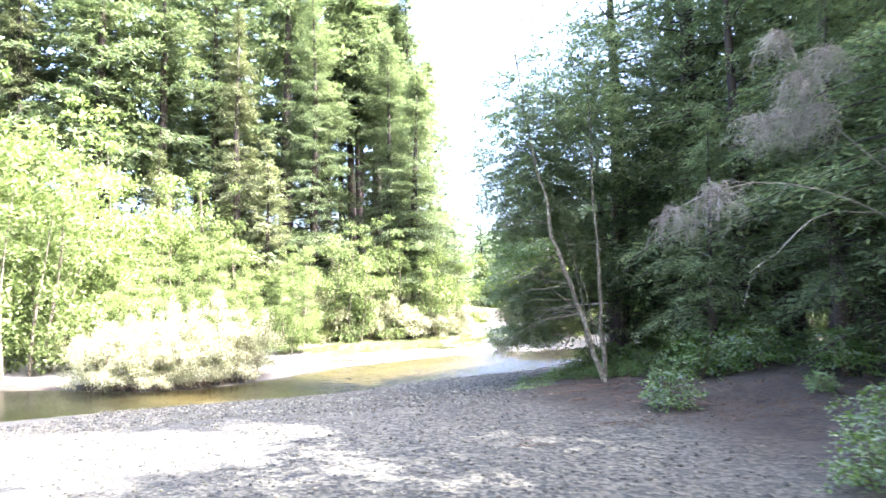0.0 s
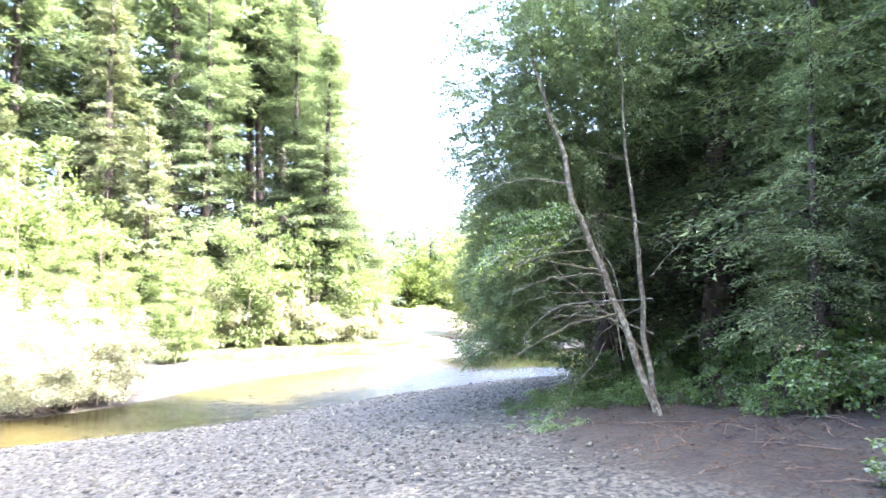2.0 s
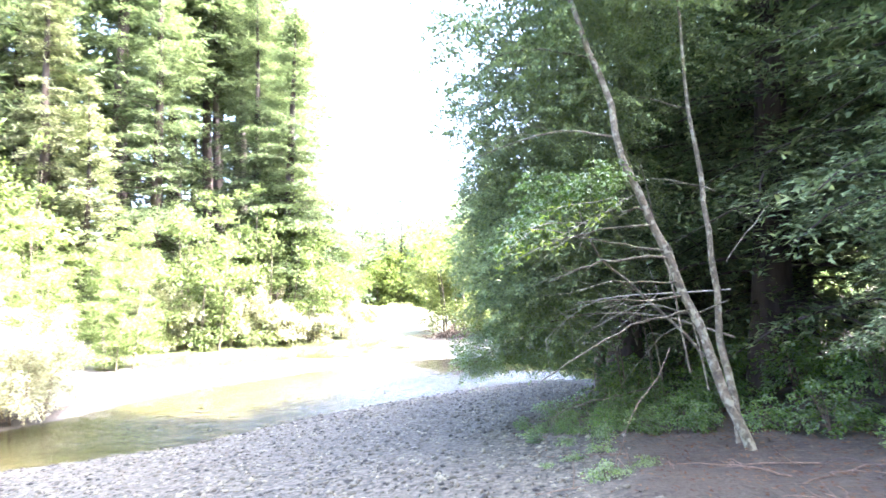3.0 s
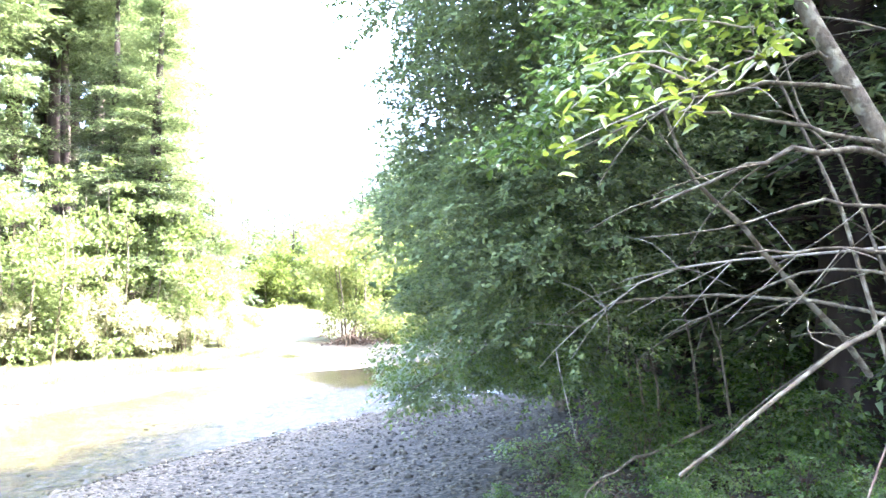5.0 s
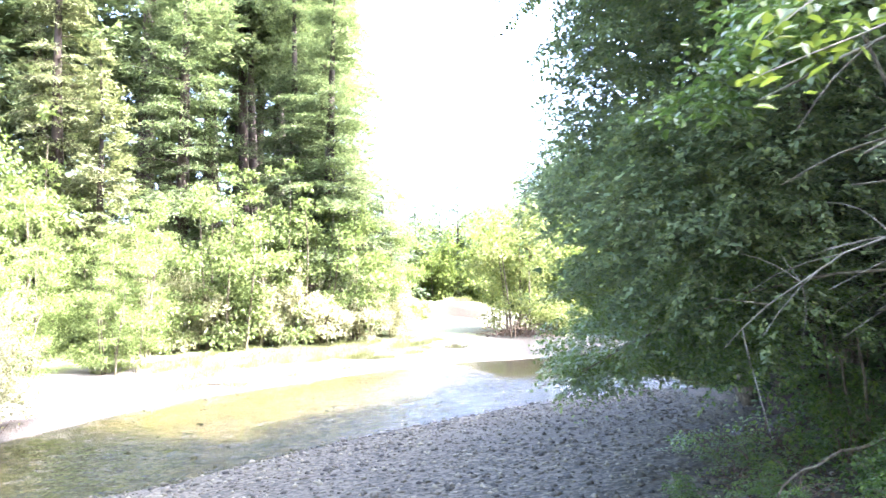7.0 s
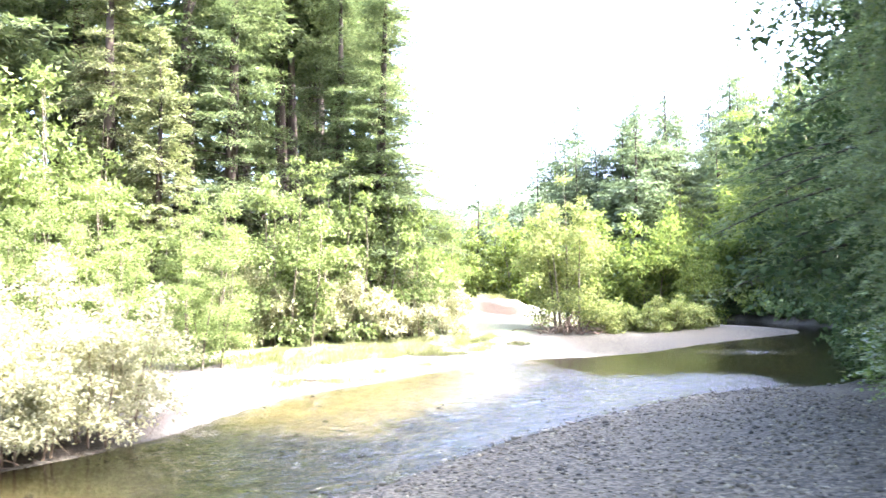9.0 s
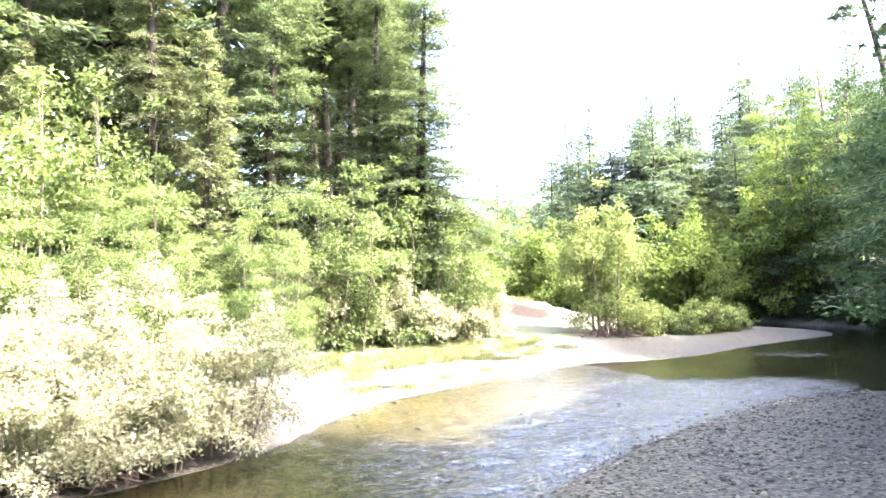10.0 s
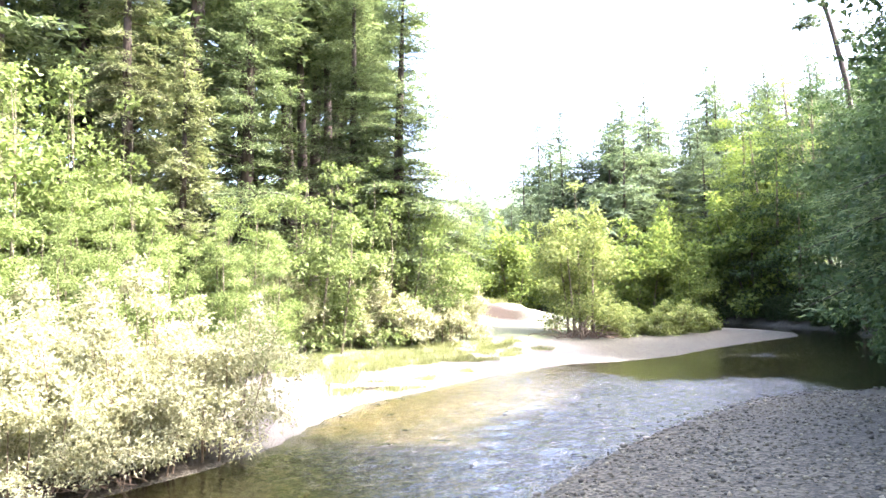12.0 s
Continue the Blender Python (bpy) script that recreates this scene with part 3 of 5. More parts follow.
def broadleaf(name, label, height, spread, seed, material, bark, clumps=60, leaves=9000, leaf=0.16, stems=3, low=0.15, lean=(0, 0), group="",
              clump_r=0.6, trunk_r=0.06, category="tree", flat=0.65, narrow=0.6, limb_parts=False, limb_most=60, shape=None, even=0.55):
    """A broad-leaved tree or shrub: each stem bears its own uneven lobe of leaf clumps, with gaps between them."""
    r = np.random.default_rng(seed)
    tubes, limbs, C, R = [], [], [], []
    for s in range(stems):
        az = s * 2 * math.pi / stems + r.uniform(0, 1)
        d = np.array([math.cos(az), math.sin(az), 0])
        out = spread * r.uniform(0.25, 0.62) * (stems > 1)
        h = height * (1.0 if s == 0 else r.uniform(even, 0.95))
        u = np.linspace(0, 1, 6)
        top = d * out + np.array([lean[0], lean[1], h])
        foot = d * 0.12 * stems * trunk_r / 0.06
        pts = foot + (top - foot) * u[:, None] + np.array([1, 1, 0]) * (0.025 * height * np.sin(u * 3 + s))[:, None]
        pts[:, 2] = h * u ** 0.85
        pts[0, 2] -= 0.25
        tubes.append(tube(pts * [1, 1, 0.86], np.linspace(trunk_r, trunk_r * 0.1, 6), 6))
        mine, tries = [], 0
        want = max(6, int(clumps / stems * h / height))
        while len(mine) < want and tries < want * 25:
            tries += 1
            zf = low + (1.02 - low) * r.uniform(0, 1) ** 0.85
            axis = np.array([np.interp(zf, u ** 0.85, pts[:, 0]), np.interp(zf, u ** 0.85, pts[:, 1]), zf * h])
            wid = spread * 0.75 * (math.sin(min(1.0, (zf - low) / (1 - low) * 0.9 + 0.22) * math.pi) ** 0.8 + 0.06) / max(1.0, stems ** 0.33) * 1.25
            a2 = r.uniform(0, 2 * math.pi)
            rad = wid * r.uniform(0.1, 1.0) ** 0.5 * r.uniform(0.75, 1.2)
            c = axis + np.array([math.cos(a2) * rad, math.sin(a2) * rad, -0.12 * rad])
            if c[2] > 0.05 and all(np.linalg.norm(c - o) > clump_r * 0.7 for o in mine):
                mine.append(c)
                R.append(clump_r * r.uniform(0.55, 1.3) * (1.15 - 0.55 * max(0.0, zf - 0.6) / 0.4))
                if len(limbs) < limb_most:
                    j = max(0, int(zf * 5 - 1))
                    a = pts[j]
                    mid = (a + c) / 2 + np.array([0, 0, -0.06 * np.linalg.norm(c - a)])
                    limbs.append(tube([a, mid, c], [trunk_r * 0.3, trunk_r * 0.16, 0.004], 3))
        C += mine
    if category != "tree":
        limbs = limbs[::max(1, len(limbs) // 16)]
    C, size = np.array(C), np.array(R)
    w = size ** 2
    which = r.choice(len(C), leaves, p=w / w.sum())
    off = sphere_dirs(leaves, r) * (r.uniform(0.05, 1, leaves) ** 0.55)[:, None] * (size[which] * r.choice([1.0, 1.0, 1.45], leaves))[:, None]
    off[:, 2] *= flat
    P = C[which] + off
    P[:, 2] = np.maximum(P[:, 2], 0.04)
    A = unit(off) * 0.7 + r.normal(0, 0.6, P.shape) + np.array([0, 0, -0.2])
    U = np.array([0, 0, 1.0]) + unit(off) * 0.35 + r.normal(0, 0.4, P.shape)
    L = leaf * r.uniform(0.55, 1.3, leaves)
    v, f = (shape or blades)(P, A, U, L, L * narrow, 0.15)
    root = thing(name, label, category, group)
    trunk_and_limbs(root, tubes, limbs, bark, limb_parts, "trunk" if category == "tree" else "stem")
    child("crown", raw_mesh("crown", v, [f], material), root)
    return root


def plant(ob, x, y, turn=0.0, scale=1.0, sink=0.05, tall=1.0):
    ob.matrix_basis = spot(x, y, turn, scale, sink, tall)
    return ob


def spot(x, y, turn=0.0, scale=1.0, sink=0.05, tall=1.0):
    return Matrix.LocRotScale((x, y, land_z(x, y) - sink), Euler((0, 0, turn)), (scale, scale, scale * tall))


LEFT_GROUP = "redwoods across the river"
rw = [conifer("redwood_tree", "tall green redwood with layered drooping boughs across the river", 20, 3.5, 11 + i, M_REDWOOD, M_BARK_RED,
              base=b, branches=br_, twigs=tw_, needle=nd_, droop=dr_, sparse=0.12, slim=0.4, dense=0.42, shape=slivers, group=LEFT_GROUP, limb_parts=True, limb_least=ll_)
      for i, (b, dr_, nd_, br_, tw_, ll_) in enumerate(((0.10, 0.24, 0.165, 250, 22, 2.4), (0.17, 0.30, 0.165, 250, 22, 2.4), (0.3, 0.2, 0.32, 125, 16, 9.0), (0.58, 0.25, 0.36, 110, 16, 9.0), (0.10, 0.24, 0.28, 185, 18, 9.0)))]
fir = conifer("fir_tree", "pale olive fir with hanging feathery boughs", 19, 2.6, 21, M_FIR, M_BARK_RED, base=0.08, branches=190, twigs=18, needle=0.19, droop=0.5, slim=0.4, shape=slivers, group=LEFT_GROUP, limb_least=1.0)
young = conifer("young_fir", "young pointed green fir among the shrubs", 11, 2.3, 23, M_FIR, M_BARK_RED, base=0.04, branches=120, twigs=16, needle=0.19, droop=0.2, slim=0.46, shape=slivers, group=LEFT_GROUP, limb_least=1.0)
plant(rw[0], -11.2, 41.5, 0.3, 1.08)
plant(rw[1], -7.0, 43.8, 1.2, 0.95)
plant(rw[2], -20.6, 40.5, 2.0, 1.25)
plant(rw[3], -9.6, 46.4, 0.7, 1.05)
plant(fir, -15.0, 39.0, 0.5, 1.0)
plant(young, -12.6, 37.2, 0.0, 1.0)
left_row = [(4, -25.0, 42.0, 1.25), (4, -29.0, 38.5, 1.25), (2, -34.0, 41.0, 1.3), (4, -23.0, 38.0, 1.1),
            (2, -6.8, 50.5, 0.95), (3, -10.4, 48.2, 1.2), (3, -9.3, 50.2, 1.15), (3, -8.5, 47.4, 1.0), (3, -7.9, 51.5, 1.1), (2, -13.0, 51.0, 1.3), (2, -23.5, 51.5, 1.4), (2, -14.2, 45.0, 1.25),
            (3, -8.6, 55.0, 1.1), (3, -11.2, 54.0, 1.2)]
plant(rw[4], -18.6, 44.0, 0.8, 1.3)
copy_thing(rw[1], spot(-4.9, 41.6, 2.6, 1.16, tall=0.74))
for k, x, y, s in left_row:
    copy_thing(rw[k], spot(x, y, x * 1.7 + y, s))
# the close forest behind the front row
deep = conifer("redwood_tree", "dark redwood deep in the forest across the river", 22, 4.2, 27, M_REDWOOD, M_BARK_RED, base=0.06, branches=95, twigs=8, needle=0.75, droop=0.3, slim=0.6, dense=0.45, shape=slivers,
               group=LEFT_GROUP, limb_least=9.0)
plant(deep, -14.0, 59.0, 0.0, 1.2)
for x, y, s in [(-9.5, 61.0, 1.05), (-18.5, 58.0, 1.25), (-23.0, 57.5, 1.3), (-28.0, 54.5, 1.3), (-33.0, 50.5, 1.3), (-38.0, 46.0, 1.3), (-6.4, 59.0, 0.85), (-11.8, 64.0, 1.25), (-20.5, 63.0, 1.4)]:
    copy_thing(deep, spot(x, y, x * 1.7, s))
copy_thing(fir, spot(-27.0, 36.5, 2.2, 1.1))
copy_thing(young, spot(-19.0, 37.5, 4.1, 0.9))

# sunlit saplings along the far bank
SAP_GROUP = "saplings along the far bank"
sap = [broadleaf("alder_sapling", "sunlit yellow-green young alder on the far bank", 7.0, 2.7, 31 + i % 3, M_SAPLING, M_BARK_ALDER, clumps=95, leaves=lv_, leaf=lf_, shape=slivers, narrow=0.8,
                 stems=6, low=0.05, group=SAP_GROUP, clump_r=0.52, flat=0.5, limb_parts=True, limb_most=12, even=0.78) for i, (lv_, lf_) in enumerate(((27000, 0.092), (27000, 0.092), (27000, 0.092), (12000, 0.135), (12000, 0.135)))]
plant(sap[0], -13.4, 33.0, 0.2, 0.84)
plant(sap[1], -10.2, 34.6, 0.9, 0.76)
plant(sap[2], -16.2, 30.6, 1.7, 0.88)
plant(sap[3], -18.5, 27.5, 0.3, 1.38)
plant(sap[4], -22.5, 30.0, 1.1, 1.45)
for k, x, y, s in [(3, -7.6, 37.0, 0.7), (1, -13.0, 29.0, 0.8), (4, -21.5, 25.5, 1.4), (4, -17.0, 34.5, 0.85), (2, -9.2, 31.6, 0.6), (3, -20.5, 33.0, 1.3), (0, -11.4, 30.5, 0.68),
                   (3, -4.6, 40.0, 0.66), (4, -17.6, 24.6, 0.85), (4, -6.0, 39.5, 0.75), (0, -3.1, 42.6, 0.92), (1, -15.0, 27.4, 0.8), (2, -11.8, 36.6, 0.85), (4, -15.2, 36.4, 0.9)]:
    copy_thing(sap[k], spot(x, y, x * 2.1 + y, s))

# pale willows by the water and under the saplings
WIL_GROUP = "willow bushes"
wil = [broadleaf("willow_bush", "pale sun-bleached willow bush at the water's edge", 2.5, 1.5, 41 + i, M_WILLOW, M_BROWN, clumps=90, leaves=lv_, leaf=lf_, shape=slivers, stems=8, low=0.16,
                 group=WIL_GROUP, clump_r=0.26, trunk_r=0.018, category="bush", narrow=0.55) for i, (lv_, lf_) in enumerate(((16000, 0.066), (16000, 0.066), (7500, 0.1)))]
plant(wil[0], -8.4, 24.0, 0.0, 1.05)
plant(wil[1], -10.0, 23.1, 1.0, 1.1)
plant(wil[2], -7.2, 38.0, 0.4, 1.1)
for k, x, y, s in [(1, -10.9, 22.7, 0.75), (0, -12.3, 22.9, 0.85), (1, -9.4, 23.1, 0.6), (0, -11.8, 23.5, 1.1), (1, -9.6, 25.2, 1.1), (0, -13.2, 24.6, 0.9), (1, -11.6, 25.6, 1.0), (2, -5.2, 38.6, 1.1), (2, -3.6, 39.4, 1.0), (2, -9.0, 36.6, 1.2),
                   (0, -15.6, 25.4, 0.8), (0, -10.2, 22.1, 0.72), (1, -11.3, 21.9, 0.8), (0, -12.6, 22.0, 0.9), (1, -9.1, 23.0, 0.85), (2, -6.3, 38.2, 0.9), (2, -2.3, 41.0, 0.8), (2, -10.6, 35.4, 1.0)]:
    copy_thing(wil[k], spot(x, y, x * 3.1, s))

# the bar across the pool
bar_tree = broadleaf("bar_alder", "bright green young alder on the sand bar", 6.2, 2.5, 51, M_BARTREE, M_BARK_ALDER, clumps=90, leaves=16000, leaf=0.12, shape=slivers, narrow=0.8, stems=4, low=0.1, clump_r=0.55, limb_parts=True, limb_most=16)
plant(bar_tree, 2.9, 42.8, 0.4, 1.08)
bush = broadleaf("bar_bush", "low green bush on the sand bar", 1.7, 1.3, 52, M_BARTREE, M_BROWN, clumps=50, leaves=6000, leaf=0.11, shape=slivers, narrow=0.8, stems=6, low=0.03, clump_r=0.3, trunk_r=0.02, category="bush", group="bushes on the bar")
plant(bush, 4.6, 43.0, 0.3, 0.9)
for x, y, s in [(6.2, 43.4, 0.85), (7.9, 44.2, 1.15), (9.0, 45.2, 0.9), (5.4, 44.6, 1.0), (-1.6, 47.0, 0.7), (10.2, 46.5, 0.9)]:
    copy_thing(bush, spot(x, y, x * 2.3, s))
round_tree = broadleaf("round_alder", "rounded mid-green alder behind the pool", 7.5, 3.0, 53, M_ALDER_LIT, M_BARK_ALDER, clumps=80, leaves=7400, leaf=0.26, shape=slivers, narrow=0.8, stems=4, low=0.05, clump_r=0.75, group="alders behind the pool", limb_parts=True, limb_most=8)
plant(round_tree, 11.2, 56.5, 0.0, 1.0)
for x, y, s in [(14.6, 58.0, 1.1), (7.5, 58.0, 1.0), (17.8, 55.0, 1.15), (3.5, 60.0, 1.0), (-0.8, 60.5, 0.85), (13.0, 53.5, 0.6), (21.0, 59.0, 1.2), (0.0, 66.0, 1.1), (24.0, 63.0, 1.2)]:
    copy_thing(round_tree, spot(x, y, x, s))

# conifers on the far hill
hill_firs = [conifer("hill_fir", "hazy green conifer on the far hillside", 12, 4.3, 61 + i, M_FARLEAF, M_BARK_RED, base=0.04, branches=92, twigs=10, needle=0.46, droop=0.3, slim=0.6, tip=0.58, shape=slivers,
                     group="conifers on the far hill", limb_least=9.0, dense=0.46, fine=0.6) for i in range(3)]
plant(hill_firs[0], 15.3, 74.0, 0.0, 1.0)
plant(hill_firs[1], 12.0, 72.0, 0.0, 0.95)
plant(hill_firs[2], 18.6, 73.0, 0.0, 1.05)
hr = np.random.default_rng(5)
for row, (y0, n) in enumerate(((63, 12), (69, 17), (76, 19), (85, 14), (72, 18))):
    for k in range(n):
        x = -14 + 66 * (k + hr.uniform(-0.3, 0.3)) / n
        y = y0 + hr.uniform(-2.5, 2.5)
        if x < 3 and row in (0, 1, 4) or row == 4 and x > 34:
            continue
        s = hr.uniform(0.88, 1.14) * (0.72 + 0.28 * min(1.0, max(0.0, (x - 3) / 9))) * (0.85 if x > 19 else 1.0)
        copy_thing(hill_firs[(k + row) % 3], spot(x, y, x * 3, s, tall=hr.uniform(0.86, 1.06)))

for k, x, y, s in [(0, -4.2, 57.5, 0.72), (1, -2.2, 62.5, 0.78), (2, 0.9, 64.0, 0.8), (0, -6.2, 64.5, 0.85)]:
    copy_thing(hill_firs[k], spot(x, y, x * 3, s))

# shaded bank beyond the gravel: leafy alders over the pool
BANK_GROUP = "alders along the shaded bank"
# bank[0] has shade painted into its leaf colour, bank[1] sunlight
bank = [broadleaf("bank_alder", "leafy alder leaning over the pool, leaf colour toned for shade and sun", 11, 3.4, 71 + i, (M_BANK_SHADE, M_ALDER_LIT)[i], M_BARK_ALDER, clumps=250, leaves=30000, leaf=0.108, shape=slivers, narrow=0.85, stems=5, low=0.02, clump_r=0.6, flat=0.26,
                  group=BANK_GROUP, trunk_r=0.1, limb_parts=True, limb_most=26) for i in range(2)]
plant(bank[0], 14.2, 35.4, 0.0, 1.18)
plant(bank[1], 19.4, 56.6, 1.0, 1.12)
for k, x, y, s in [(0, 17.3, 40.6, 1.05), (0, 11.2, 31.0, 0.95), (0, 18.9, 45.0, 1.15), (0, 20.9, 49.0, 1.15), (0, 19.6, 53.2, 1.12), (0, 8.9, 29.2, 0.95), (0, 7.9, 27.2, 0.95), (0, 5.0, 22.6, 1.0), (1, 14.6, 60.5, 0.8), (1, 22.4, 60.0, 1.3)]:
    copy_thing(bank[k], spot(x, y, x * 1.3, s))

# shore shrubs, their leaves toned dark to carry the bank's shade
shrub = broadleaf("bank_shrub", "leafy shrub overhanging the shaded shore, shade put into its leaf colour", 3.2, 1.5, 55, M_BANK_SHADE, M_BARK_ALDER, clumps=60, leaves=4200, leaf=0.15, shape=slivers, narrow=0.8, stems=5, low=0.02, clump_r=0.34, trunk_r=0.025,
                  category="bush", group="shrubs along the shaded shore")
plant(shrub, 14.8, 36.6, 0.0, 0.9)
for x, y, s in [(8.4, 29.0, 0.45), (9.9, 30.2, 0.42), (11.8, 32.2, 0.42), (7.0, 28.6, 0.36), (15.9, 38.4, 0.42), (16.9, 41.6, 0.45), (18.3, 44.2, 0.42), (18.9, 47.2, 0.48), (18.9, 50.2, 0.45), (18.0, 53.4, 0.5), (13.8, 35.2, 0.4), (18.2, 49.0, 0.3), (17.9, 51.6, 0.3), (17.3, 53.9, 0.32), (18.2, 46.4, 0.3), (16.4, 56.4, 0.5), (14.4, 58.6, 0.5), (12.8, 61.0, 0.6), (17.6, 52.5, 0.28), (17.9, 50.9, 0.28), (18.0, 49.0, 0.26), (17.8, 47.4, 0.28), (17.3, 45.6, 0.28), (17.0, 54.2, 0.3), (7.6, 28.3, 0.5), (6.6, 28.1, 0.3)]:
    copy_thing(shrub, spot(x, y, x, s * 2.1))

# beside the gravel bar: redwoods behind the leaning alder
NEAR_GROUP = "shaded redwoods by the gravel bar"
near = [conifer("shaded_redwood", "dark shaded redwood with low drooping boughs beside the gravel bar", 21, 3.6, 81 + i, M_SHADED, M_BARK_RED, base=0.05, branches=165, twigs=16, needle=0.15, slim=0.38, dense=0.42, shape=slivers,
                droop=0.35, sparse=0.08, group=NEAR_GROUP, trunk_r=0.33, limb_parts=True, limb_least=1.9, tip=0.5) for i in range(2)]
# coarse redwood, copied mostly out of view as a shadow caster
near.append(conifer("shaded_redwood", "tall dark redwood around the gravel bar, mostly unseen and placed to cast shade", 21, 3.6, 89, M_SHADED, M_BARK_RED, base=0.05, branches=85, twigs=8, needle=0.5, slim=0.55, dense=0.5, shape=slivers,
                    droop=0.35, sparse=0.08, group=NEAR_GROUP, trunk_r=0.33, limb_least=9.0))
near.append(conifer("shaded_redwood", "broad dark redwood in the shaded forest, some copies unseen and added for shade", 21, 3.6, 82, M_SHADED, M_BARK_RED, base=0.05, branches=130, twigs=10, needle=0.27, slim=0.55, dense=0.5, shape=slivers,
                    droop=0.35, sparse=0.08, group=NEAR_GROUP, trunk_r=0.33, limb_least=9.0, tip=0.5))
low_redwood = conifer("small_redwood", "half-grown shaded redwood with feathery boughs to the ground", 10.5, 2.9, 84, M_SHADED, M_BARK_RED, base=0.06, branches=115, twigs=17, needle=0.12, slim=0.38, dense=0.44, droop=0.35, shape=slivers,
                      sparse=0.08, group="small redwoods by the gravel bar", trunk_r=0.2, limb_parts=True, limb_least=1.5)
plant(near[0], 5.6, 18.6, 0.0, 1.0, tall=0.82)
plant(near[1], 8.6, 15.6, 1.0, 1.0)
plant(near[2], 13.5, 16.5, 0.5, 1.1)
plant(near[3], 8.2, 22.0, 1.6, 0.95)
plant(low_redwood, 7.2, 10.6, 0.0, 1.0)
# many of these stand out of view, added to shade gravel, water and bar
for k, x, y, s in [(2, 9.6, 17.8, 0.88), (2, 12.0, 20.5, 1.0), (1, 10.2, 19.5, 0.95), (2, 12.5, 24.0, 0.74), (2, 8.8, 3.0, 0.85), (2, 20.0, 8.8, 1.9), (2, 11.2, 12.4, 0.6), (2, 8.2, 7.4, 0.45), (2, 9.5, 5.9, 0.5), (2, 14.5, 10.5, 0.6), (2, 21.5, 11.0, 1.7), (3, 6.3, 23.0, 0.85), (2, 16.5, 34.6, 0.9), (2, 11.6, 9.2, 1.25), (2, 8.6, -1.0, 1.0), (2, 12.4, 1.6, 1.15), (2, 13.2, 11.4, 1.15), (2, 16.2, 13.2, 1.25), (2, 16.5, 9.4, 1.15), (2, 9.5, -2.5, 1.0), (2, 14.0, 29.5, 0.72), (2, 17.0, 21.0, 0.72), (3, 10.6, 27.4, 0.55), (2, 13.5, 32.0, 0.85), (3, 12.9, 34.8, 0.8), (3, 17.4, 37.6, 1.0), (3, 20.5, 40.0, 1.05), (3, 22.5, 45.0, 1.05), (3, 25.2, 49.6, 0.95), (3, 19.2, 35.8, 1.1)]:
    copy_thing(near[k], spot(x, y, x * 1.9 + y, s))
copy_thing(near[0], spot(6.9, 20.4, 2.0, 1.0, tall=0.8))
for k, x, y, s, h in [(1, 8.0, 18.6, 1.05, 0.86), (3, 10.4, 16.4, 1.1, 1.0), (3, 11.5, 21.5, 1.1, 0.95)]:
    copy_thing(near[k], spot(x, y, x * 1.9 + y, s, tall=h))
copy_thing(near[1], spot(4.2, 21.6, 0.6, 0.95, tall=0.8))
# unseen low trees that shape the shadow round the near gravel's sunny patch
for x, y, s in [(8.8, 4.3, 0.48), (8.0, 5.7, 0.43), (9.9, 5.0, 0.5)]:
    copy_thing(near[3], spot(x, y, x, s))
# unseen trees added behind the path to hold back sky light
for k, x, y, s in [(2, -4.0, -9.0, 1.6), (2, 3.5, -8.0, 1.5), (2, -12.5, -7.0, 1.6), (2, -21.0, -5.0, 1.7), (2, 11.5, -9.0, 1.6), (2, 20.0, -1.5, 1.4)]:
    copy_thing(near[k], spot(x, y, x * 1.9 + y, s))
for x, y, s in [(7.2, 22.2, 0.5), (5.9, 15.9, 1.05), (6.8, 13.4, 0.95), (4.95, 14.3, 0.5), (6.4, 12.4, 0.62)]:
    copy_thing(low_redwood, spot(x, y, x * 1.9 + y, s))

# ---------------------------------------------------------------- the leaning alder and the branches round it
def curve_points(ctrl, n=9):
    """A smooth run through control points."""
    c = np.array(ctrl, float)
    t = np.linspace(0, 1, len(c))
    u = np.linspace(0, 1, n)
    pts = np.stack([np.interp(u, t, c[:, k]) for k in range(3)], -1)
    for _ in range(2):
        pts[1:-1] = (pts[:-2] + 2 * pts[1:-1] + pts[2:]) / 4
    return pts


def limb(parent, name, ctrl, r0, r1, material, n=10, sides=7, twigs=0, seed=0, twig_len=0.5, label=""):
    """A bent limb with a few bare twigs as parts of it."""
    r = np.random.default_rng(seed)
    pts = curve_points(ctrl, n)
    pts[1:-1] += r.normal(0, 0.006 + r0 * 0.35, (n - 2, 3))
    v, q = tube(pts, np.linspace(r0, r1, n), sides)
    ob = child(name, raw_mesh(name, v, [q], material, True), parent, label)
    for k in range(twigs):
        j = r.integers(n // 4, n - 1)
        d = unit(pts[j + 1] - pts[j]) if j + 1 < n else unit(pts[j] - pts[j - 1])
        d = unit(d * 0.8 + r.normal(0, 0.55, 3) + np.array([0, 0, 0.1]))
        ln = twig_len * r.uniform(0.5, 1.3)
        a = pts[j]
        tw = [a, a + d * ln * 0.5 + r.normal(0, 0.03, 3), a + d * ln + np.array([0, 0, -0.12 * ln]) + r.normal(0, 0.05, 3)]
        v, q = tube(curve_points(tw, 5), np.linspace(max(0.004, r0 * 0.22), 0.0022, 5), 4)
        child("twig", raw_mesh("twig", v, [q], material, True), ob)
    return ob


